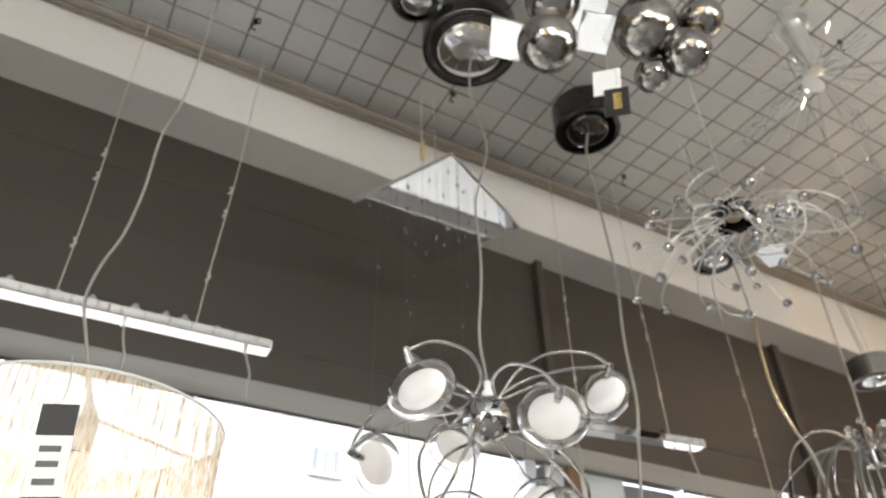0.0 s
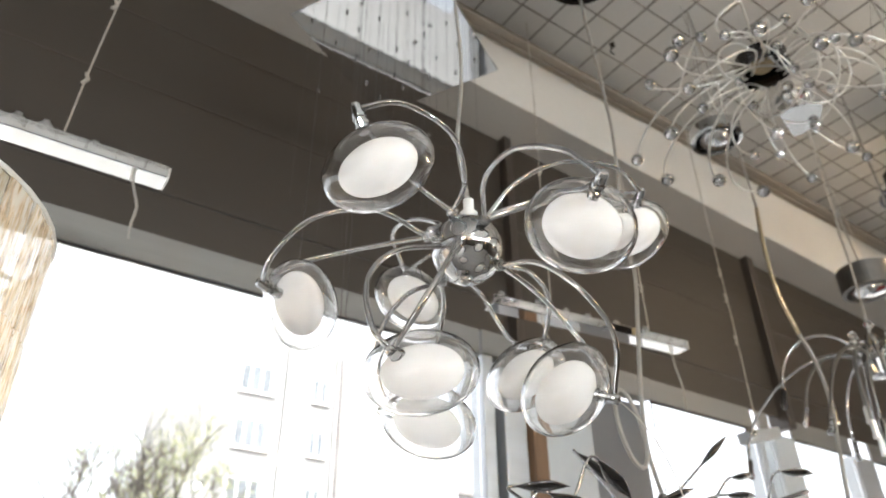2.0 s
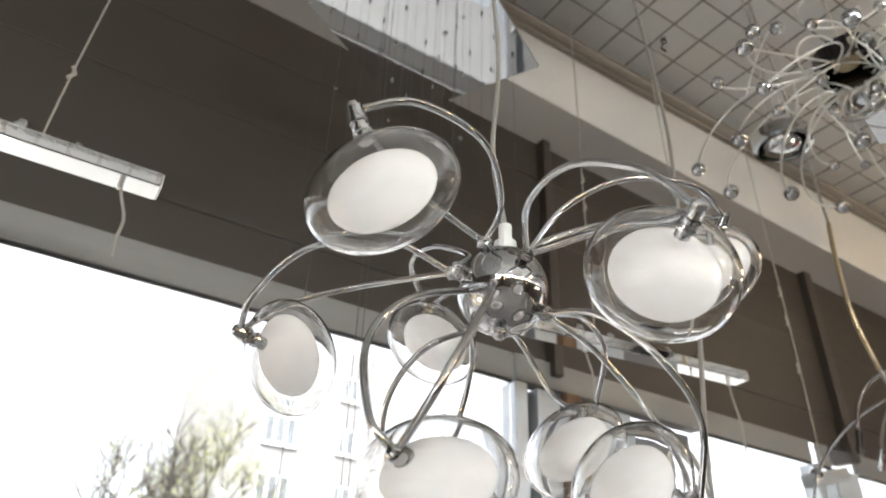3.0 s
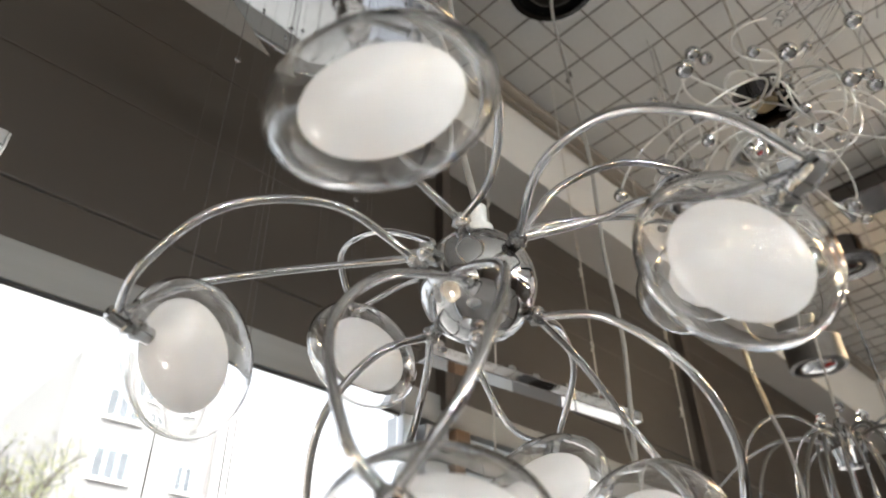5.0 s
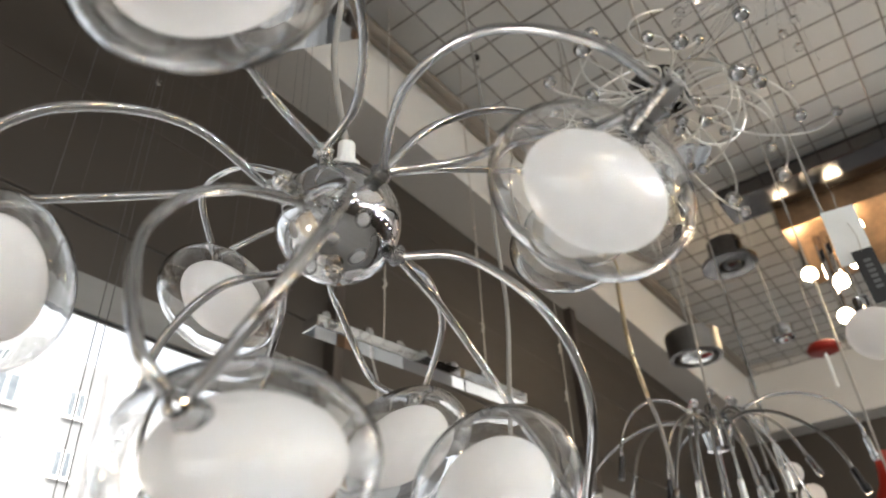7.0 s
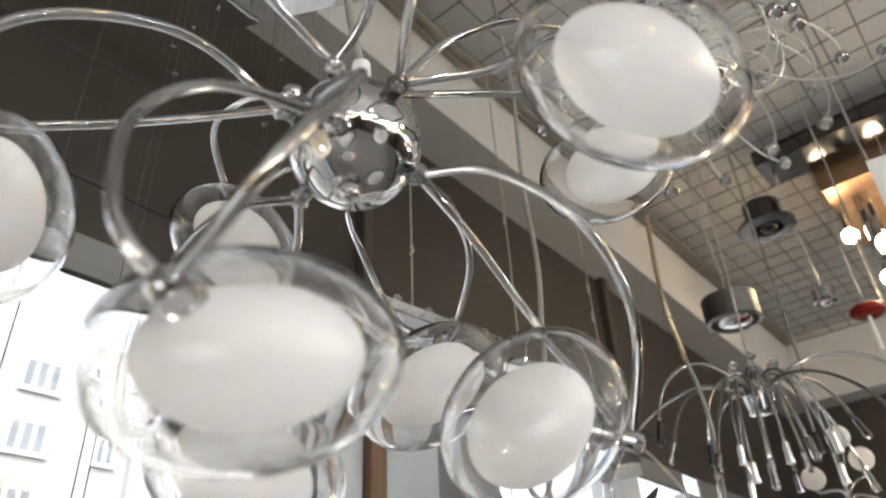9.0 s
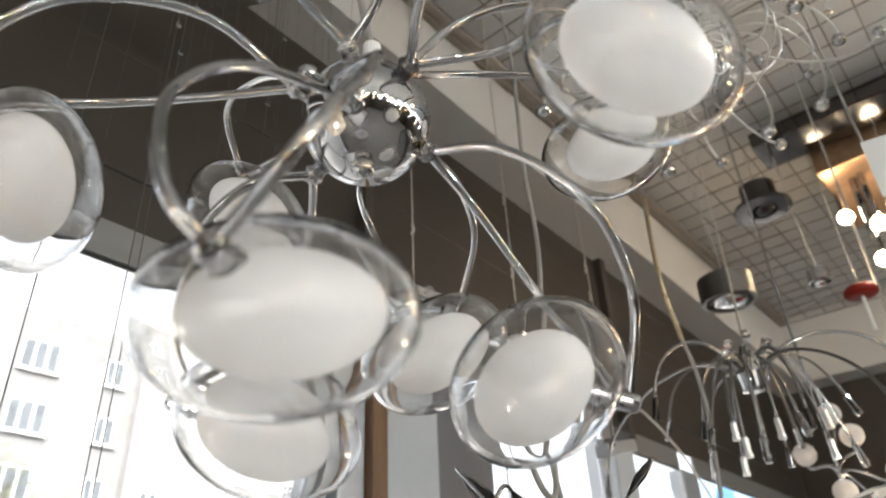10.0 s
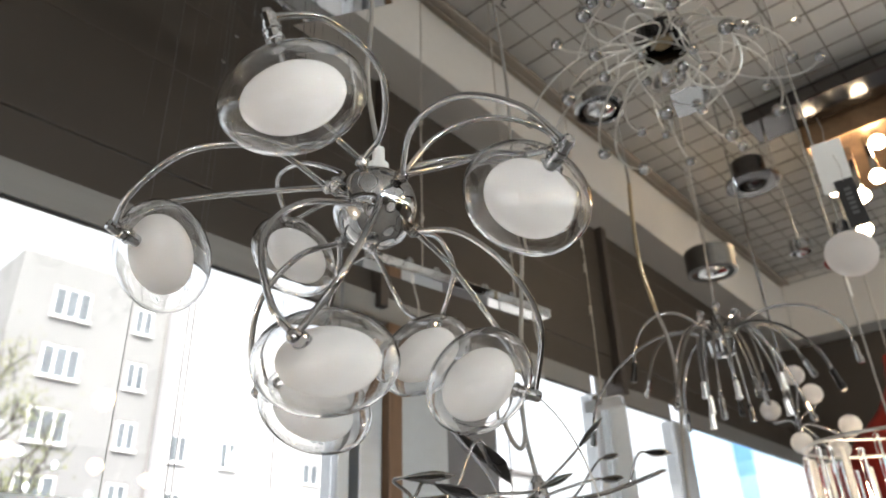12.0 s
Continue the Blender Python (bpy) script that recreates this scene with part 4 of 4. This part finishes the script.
# leaf chandelier with black chrome leaves
LH = Vector((1.34, 1.49, 1.93))
leafy = thing("leaf_chandelier", LH, "chandelier with black chrome leaves on bent arms", "chandelier")
bough = spline(((1.02, 1.43, 1.925), (1.16, 1.46, 1.945), (1.34, 1.49, 1.955), (1.48, 1.47, 1.975), (1.66, 1.45, 2.025)), 8)
part("bough", tube(bough, 0.0036, 8), CHROME, leafy, "long bent chrome bough", smooth=True)
part("hub", lathe([(0.01, -0.03), (0.02, -0.025), (0.022, 0.0), (0.016, 0.03), (0.012, 0.05), (0.005, 0.06)], 20, Matrix.Translation(LH)), CHROME, leafy)
CABLE = (LH + Vector((0, 0, 0.058)), (1.343, 1.506, 2.06), (1.355, 1.512, 2.15), (1.385, 1.521, 2.28), (1.415, 1.532, 2.40), (1.425, 1.545, 2.56), (1.455, 1.56, 2.78), (1.464, 1.576, 2.95), (1.47, 1.60, 3.24), (1.497, 1.604, 3.38))
part("supply_cable", tube(spline(CABLE, 6), 0.0035, 8), CORD, leafy, "grey supply cable", smooth=True)
# spare cable tied up in a hanging oval
part("cable_coil", tube([(1.305 + 0.026 * math.cos(0.21 * k), 1.50 + 0.01 * math.sin(0.21 * k), 2.085 + 0.062 * math.sin(0.21 * k)) for k in range(31)], 0.0034, 8), CORD, leafy, "spare cable tied in an oval", smooth=True)
for e, tilt in (((1.395, 1.429, 2.047), (0.75, -0.1, 0.6)), ((1.618, 1.436, 2.047), (1, -0.1, 0.06)), ((1.295, 1.571, 2.037), (0.9, -0.1, -0.55)), ((1.045, 1.42, 1.951), (1, 0, 0.12)), ((1.10, 1.43, 1.942), (1, 0.1, -0.1)), ((1.282, 1.42, 1.969), (0.9, 0, 0.3)), ((1.427, 1.42, 1.985), (1, 0.1, 0.1)), ((1.50, 1.46, 2.03), (1, 0.2, 0.2)), ((1.20, 1.45, 1.985), (0.8, 0.2, -0.4))):
    e, tilt = Vector(e), Vector(tilt).normalized()
    st = e - tilt * 0.041
    root = min(bough, key=lambda q: (q - st + Vector((0.06, 0, 0))).length)
    w = part("arm", tube(bezier(root, root + Vector((0.03, 0, 0.01)), st - tilt * 0.04, st, 12), 0.0020, 8), CHROME, leafy, smooth=True)
    part("leaf", moved(lathe([(0.001, -1.0), (0.35, -0.75), (0.75, -0.4), (1.0, 0.0), (0.75, 0.4), (0.35, 0.75), (0.001, 1.0)], 12), Matrix.Translation(e) @ axes(tilt, (0.3, 0.2, 1)) @ Matrix.Diagonal((0.0125, 0.0055, 0.044, 1))), CHROME_DARK, w, "pointed black chrome leaf", smooth=True)

# gold-sleeved cable
gold = thing("gold_sleeved_cable", (2.0, 1.55, 2.1), "hanging lamp cable in a gold sleeve", "cable")
part("cable", tube(spline(((1.93, 1.58, 3.5), (1.99, 1.58, 3.05), (2.005, 1.58, 2.80)), 6), 0.003, 8), CORD, gold, smooth=True)
part("sleeve", tube(spline(((2.005, 1.58, 2.80), (1.990, 1.58, 2.69), (1.990, 1.58, 2.56), (2.035, 1.58, 2.453)), 6), 0.0052, 8), GOLD_TUBE, gold, "gold sleeve", smooth=True)
part("cable", tube(spline(((2.035, 1.58, 2.453), (2.075, 1.58, 2.39), (2.085, 1.58, 2.284), (2.04, 1.58, 2.08), (2.02, 1.58, 1.9)), 6), 0.0045, 8), CORD, gold, smooth=True)

# single suspension wire with grips
sw = thing("suspension_wire", (2.29, 1.90, 2.37), "knotted steel suspension wire by the window", "wire")
part("wire", tube(slack((2.296, 1.90, 2.36), (2.29, 1.90, 3.5), (0.004, 0, 0), 12, 0.003, 8), 0.0017, 6), STRING, sw)
for z in (2.62, 2.76, 2.85):
    part("wire_grip", tube([(2.29, 1.90, z - 0.014), (2.298, 1.90, z), (2.292, 1.90, z + 0.014)], 0.0036, 6), STRING, sw)
foot = thing("track_spot", (2.30, 1.90, 2.33), "satin steel spotlight head on the wire", "spotlight")
part("head", moved(box(-0.08, -0.02, -0.016, 0.08, 0.02, 0.016, 0.004), Matrix.Translation((2.30, 1.90, 2.335)) @ Matrix.Rotation(radians(-14), 4, "Y")), ALU, foot)
part("lens", ball((2.235, 1.885, 2.33), 0.015, 12, 8), CHROME, foot)

# copper box lamp with lit bulbs
copper = thing("copper_box_lamp", (3.30, 1.0, 3.36), "copper ceiling box lamp with lit warm globe bulbs", "ceiling lamp")
part("box", box(3.14, 0.55, 3.36, 3.66, 1.36, 3.494, 0.004), COPPER, copper, "mottled copper box")
for x, y, z in ((3.32, 1.340, 3.248), (3.198, 1.135, 3.312), (3.219, 1.172, 3.190), (3.251, 1.242, 3.150), (3.267, 1.272, 3.025), (3.40, 0.95, 3.28), (3.45, 0.80, 3.28)):
    s = part("bulb_socket", lathe([(0.012, 0.022), (0.014, 0.03), (0.014, max(0.05, 3.36 - z))], 14, Matrix.Translation((x, y, z))), CHROME, copper)
    part("bulb", ball((x, y, z), 0.027, 18, 12), BULB, s, "lit warm globe bulb", smooth=True)

# small red lamp, red shade, opal disc and tags at the far side
red_small = thing("red_mini_pendant", (3.178, 1.365, 2.89), "small red pendant with a pale stem", "pendant lamp")
part("shade", lathe([(0.03, -0.016), (0.05, -0.012), (0.055, 0.0), (0.045, 0.016), (0.01, 0.022)], 24, Matrix.Translation((3.178, 1.365, 2.899))), RED, red_small, smooth=True)
part("stem", tube([(3.178, 1.365, 2.88), (3.178, 1.365, 2.76)], 0.006, 8), WHITE_PLASTIC, red_small)
part("cable", tube([(3.178, 1.365, 2.92), (3.17, 1.37, 3.5)], 0.002, 6), CORD, red_small)
red_big = thing("red_cone_pendant", (3.2, 1.33, 2.13), "large red cone-shaped pendant shade", "pendant lamp")
n = 40
prof = [(0.33, 2.16), (0.30, 2.24), (0.20, 2.36), (0.09, 2.47), (0.035, 2.56), (0.02, 2.66), (0.017, 2.655), (0.03, 2.55), (0.085, 2.46), (0.195, 2.35), (0.295, 2.235), (0.325, 2.16)]
part("shade", lathe(prof, n, Matrix.Translation((3.32, 1.33, -0.09))), RED, red_big, "red pleated fabric shade", smooth=True)
part("cable", tube([(3.32, 1.33, 2.565), (3.32, 1.33, 3.5)], 0.003, 6), CORD, red_big)
disc = thing("opal_disc_pendant", (1.934, 1.127, 2.40), "pendant with a white opal glass disc", "pendant lamp")
part("shade", ball((1.934, 1.127, 2.414), 1.0, 32, 18, axes((0.55, 0.35, -0.5)), (0.047, 0.047, 0.044)), OPAL, disc, smooth=True)
part("cable", tube([(1.934, 1.132, 2.45), (1.95, 1.15, 3.5)], 0.0025, 6), CORD, disc)
part("socket", lathe([(0.012, 0), (0.014, 0.01), (0.014, 0.03)], 14, Matrix.Translation((1.934, 1.131, 2.452))), CHROME, disc)
tm = Matrix.Translation((1.924, 1.111, 2.660)) @ Matrix.Rotation(radians(-80), 4, "Z")
price_tag(tm, 0.056, 0.118, "blank white price card on a pendant", False)
price_tag(tm @ Matrix.Translation((0.010, -0.008, -0.098)) @ Matrix.Rotation(radians(-3), 4, "Y"), 0.034, 0.105, "black swing tag with faint print", False, GREY_INK)
strips = thing("glass_strip_lamp", (2.42, 1.28, 2.0), "pendant lamp with a ring of bright glass strips", "pendant lamp")
for i in range(34):
    a = 2 * math.pi * i / 34
    x, y = 2.46 + 0.20 * math.cos(a), 1.24 + 0.20 * math.sin(a)
    part("strip", box(x - 0.008, y - 0.006, 1.90 + 0.01 * (i % 2), x + 0.008, y + 0.006, 2.112 + 0.008 * ((i * 3) % 4), 0.003), CRYSTAL if i % 3 else OPAL, strips)
part("ring", tube([(2.46 + 0.20 * math.cos(i * 0.157), 1.24 + 0.20 * math.sin(i * 0.157), 2.145) for i in range(41)], 0.004, 8, cap=False), STEEL, strips)
# bulb added inside the ring, unseen, to lift the strips from dark grey
part("bulb", ball((2.46, 1.24, 2.02), 0.045, 16, 10), BULB, strips, "bulb added to brighten the strips", smooth=True)
part("cable", tube([(2.46, 1.24, 2.10), (2.45, 1.25, 3.5)], 0.0025, 6), CORD, strips)
for a in (0.3, 2.4, 4.5):
    part("spoke", tube([(2.46, 1.24, 2.153), (2.46 + 0.20 * math.cos(a), 1.24 + 0.20 * math.sin(a), 2.147)], 0.003, 6), STEEL, strips)

# thin label thread on a chandelier arm
thr = thing("label_thread", (1.0, 1.22, 1.9), "thin nylon thread hanging from a lamp arm", "thread")
part("thread", tube(bezier((0.969, 1.230, 1.986), (1.0, 1.21, 1.96), (1.015, 1.205, 1.91), (1.012, 1.20, 1.87), 12), 0.0006, 5), STRING, thr)


# lit lamps of the showroom behind the visitor: warm globes known from their golden reflections,
# small white pendants added as cool fill for the room
def globe_pendant(x, y, z, bulb, r):
    t = thing("globe_pendant", (x, y, z), "lit globe pendant in the showroom" if r > 0.03 else "small white pendant added as unseen room fill", "pendant lamp", "showroom pendants")
    part("bulb", ball((x, y, z), r, 16, 10), bulb, t, "lit bulb", smooth=True)
    part("holder", lathe([(0.006, -0.002), (0.009, 0.001), (0.009, 0.048), (0.004, 0.054)], 12, Matrix.Translation((x, y, z + r))), CHROME, t)
    part("cable", tube([(x, y, z + r + 0.052), (x, y, 3.5)], 0.002, 6), CORD, t)


rnd = random.Random(77)
for i in range(9):
    for j in range(7):
        globe_pendant(-2.6 + 0.78 * i + rnd.uniform(-0.3, 0.3), -0.45 - 0.62 * j + rnd.uniform(-0.25, 0.25), rnd.uniform(2.4, 3.0), *((FILL_WHITE, 0.022) if (i + j) % 3 else (SPARK, 0.055)))

# tall house plant by the window, of which the topmost leaves show
plant = thing("potted_plant", (0.25, 1.18, 0.007), "tall potted house plant with pointed green leaves", "plant")
part("pot", lathe([(0.09, 0.0), (0.10, 0.01), (0.13, 0.22), (0.14, 0.225), (0.14, 0.25), (0.12, 0.25), (0.115, 0.22)], 28, Matrix.Translation((0.25, 1.18, 0.007))), PANEL_DARK, plant, "dark grey pot")
cane = spline(((0.25, 1.18, 0.22), (0.27, 1.17, 0.8), (0.25, 1.15, 1.4), (0.265, 1.14, 1.765)), 8)
part("cane", tube(cane, 0.008, 8, 0.5), BARK, plant)
rnd = random.Random(41)
for i in range(14):
    root = cane[-1 - (i // 3)]
    a, up = i * 2.4, rnd.uniform(0.2, 0.9)
    d = Vector((math.cos(a), math.sin(a), up)).normalized()
    L = rnd.uniform(0.07, 0.11)
    s = d.cross(Vector((0, 0, 1))).normalized()
    n = s.cross(d)
    v = []
    for k in range(6):
        u = k / 5
        c = root + d * L * u - Vector((0, 0, 0.03)) * u * u
        w = 0.011 * math.sin(math.pi * (0.08 + 0.9 * u)) + 0.0006
        v += [c - s * w, c + n * 0.0015, c + s * w, c - n * 0.0012]
    f = [(4 * k + p, 4 * k + (p + 1) % 4, 4 * k + 4 + (p + 1) % 4, 4 * k + 4 + p) for k in range(5) for p in range(4)]
    part("leaf", (v, f + [(3, 2, 1, 0), (20, 21, 22, 23)]), GREEN, plant)

# ---- outside: street, houses, tree ----
ground = tagged(part("ground", box(-1500, YW + 0.2, -0.4, 1500, 3000, -0.15), ASPHALT), "grey asphalt street", "ground", kind="structure")
ground_back = tagged(part("ground", box(-1500, -2500, -0.42, 1500, YW + 0.2, -0.16), ASPHALT), "grey asphalt yard behind the shop", "ground", kind="structure")

pavement = tagged(part("pavement", box(-60, YW + 0.21, -0.149, 90, 14.0, -0.02), PAVING), "pale concrete pavement before the shop", "pavement", kind="structure")


def far_window(parent, x, y, z, w, h, panes):
    """A framed window of a far house, set back into its wall."""
    win = part("window", join(box(x - w / 2, y - 0.02, z, x - w / 2 + 0.07, y + 0.06, z + h), box(x + w / 2 - 0.07, y - 0.02, z, x + w / 2, y + 0.06, z + h), box(x - w / 2 + 0.07, y - 0.02, z, x + w / 2 - 0.07, y + 0.06, z + 0.07), box(x - w / 2 + 0.07, y - 0.02, z + h - 0.07, x + w / 2 - 0.07, y + 0.06, z + h), *[box(x - w / 2 + w * i / panes - 0.05, y - 0.025, z + 0.07, x - w / 2 + w * i / panes + 0.05, y + 0.05, z + h - 0.07) for i in range(1, panes)]), FRAME_WHITE, parent, "white framed window")
    for i in range(panes):
        part("pane", box(x - w / 2 + w * i / panes + 0.06, y + 0.0, z + 0.07, x - w / 2 + w * (i + 1) / panes - 0.06, y + 0.03, z + h - 0.07), FAR_GLASS, win)
    part("sill", box(x - w / 2 - 0.1, y - 0.16, z - 0.09, x + w / 2 + 0.1, y - 0.022, z - 0.01), FRAME_WHITE, win)
    part("lintel", box(x - w / 2 - 0.03, y - 0.05, z + h + 0.01, x + w / 2 + 0.03, y - 0.022, z + h + 0.07), ROOFING, win)


FY = 35.6
house = thing("apartment_house", (15, FY, -0.15), "pale rendered apartment house with white windows", "house")
part("wall", box(10.15, FY + 0.06, -0.15, 17.75, FY + 12, 17.7), FACADE, house)
part("wall", box(17.75, FY + 0.9, -0.15, 26.2, FY + 12, 17.7), FACADE_WHITE, house)
part("roof", box(10.17, FY + 0.07, 17.7, 17.73, FY + 11.9, 17.8), FACADE_WHITE, house)
part("roof", box(17.77, FY + 0.91, 17.7, 26.18, FY + 11.9, 17.8), FACADE_WHITE, house)
for z in (11.89, 8.94, 14.79, 6.04, 3.14):
    far_window(house, 12.70, FY, z, 1.75, 1.5, 3)
    far_window(house, 16.35, FY, z + 0.1, 0.95, 1.35, 2)
    if z < 9:
        for x in (19.6, 22.6):
            far_window(house, x, FY + 0.85, z, 1.0, 1.4, 2)
part("downpipe", tube([(17.6, FY - 0.06, 0), (17.6, FY - 0.06, 17.6)], 0.07, 8), ROOFING, house, "grey rain downpipe")
far_house = thing("street_house", (46, 52, -0.15), "white rendered house across the street", "house")
part("wall", box(29, 52.06, -0.15, 75, 64, 15.5), FACADE_WHITE, far_house)
part("roof", box(28.6, 51.6, 15.5, 75.4, 64, 15.9), ROOFING, far_house)
for x in (31.5, 36.0, 40.5, 45, 50, 55):
    for z in (11.6, 8.4, 5.2):
        far_window(far_house, x, 52.0, z, 1.7, 1.7, 2)

# tree with bare limbs and thin yellow-green leaves
tree = thing("street_tree", (3.5, 18.5, -0.15), "half-bare street tree with thin yellow-green leaves", "tree")
rnd = random.Random(3)
limbs, tips = [], []


def grow(p, d, length, r, depth):
    pts = [p]
    for i in range(4):
        d = (d + Vector((rnd.uniform(-1, 1), rnd.uniform(-1, 1), rnd.uniform(-0.35, 0.6))) * 0.2).normalized()
        pts.append(pts[-1] + d * length / 4)
    limbs.append(tube(pts, r, 6 if depth < 3 else 4, 0.62, False))
    if depth >= 3:
        tips.extend(pts[1:])
    if depth == 6:
        return
    for i in range(3):
        q = pts[rnd.choice((2, 3, 4)) if i else 4]
        side = Vector((rnd.uniform(-1, 1), rnd.uniform(-1, 1), rnd.uniform(-0.1, 0.8))).normalized()
        grow(q, (d * (0.75 if i == 0 else 0.35) + side * 0.9).normalized(), length * rnd.uniform(0.66, 0.84), r * 0.61, depth + 1)


grow(Vector((3.75, 18.5, -0.15)), Vector((0, 0, 1)), 2.6, 0.30, 0)
part("trunk", join(*limbs), BARK, tree, "grey-brown trunk and limbs")
lv, lf = [], []
for p in tips:
    for k in range(2 if p.x > 3.9 else int(rnd.random() < 0.3)):
        c = p + Vector((rnd.gauss(0, 0.2), rnd.gauss(0, 0.2), rnd.gauss(0, 0.18)))
        m = Euler((rnd.uniform(0, 6), rnd.uniform(0, 6), rnd.uniform(0, 6))).to_matrix()
        b = len(lv)
        lv.extend(c + m @ Vector(q) for q in ((-0.05, 0, 0), (0, -0.03, 0.008), (0.06, 0, 0), (0, 0.03, 0.008)))
        lf.append((b, b + 1, b + 2, b + 3))
tagged(part("crown", (lv, lf), LEAF, tree, "thin yellow-green autumn leaves"), kind="stuff")
tree.location.x += 1.25
tree.scale = (0.70, 0.80, 1.17)
tree2 = copy_thing(tree, Matrix.Translation((-6.5, 26.0, -0.15)) @ Matrix.Diagonal((1.1, 1.1, 1.2, 1)))
board = thing("blue_hoarding", (40, 16, 0), "pale blue hoarding across the street", "hoarding")
part("panel", box(40, 12.2, 4.0, 40.2, 18.0, 10.3), BLUE_PALE, board)
part("panel", box(39.95, 14.4, 4.0, 39.995, 15.3, 9.6), BLUE, board, "deep blue panel")
for y in (12.6, 17.4):
    part("post", box(40.05, y, -0.15, 40.25, y + 0.2, 4.0), ROOFING, board)
far_east = thing("corner_house", (60, -5, 0), "pale house beyond the far window", "house")
part("wall", box(62, -30, -0.15, 74, 11.5, 11), FACADE_WHITE, far_east)
part("roof", box(61.7, -30.3, 11, 74.3, 11.8, 11.3), ROOFING, far_east)
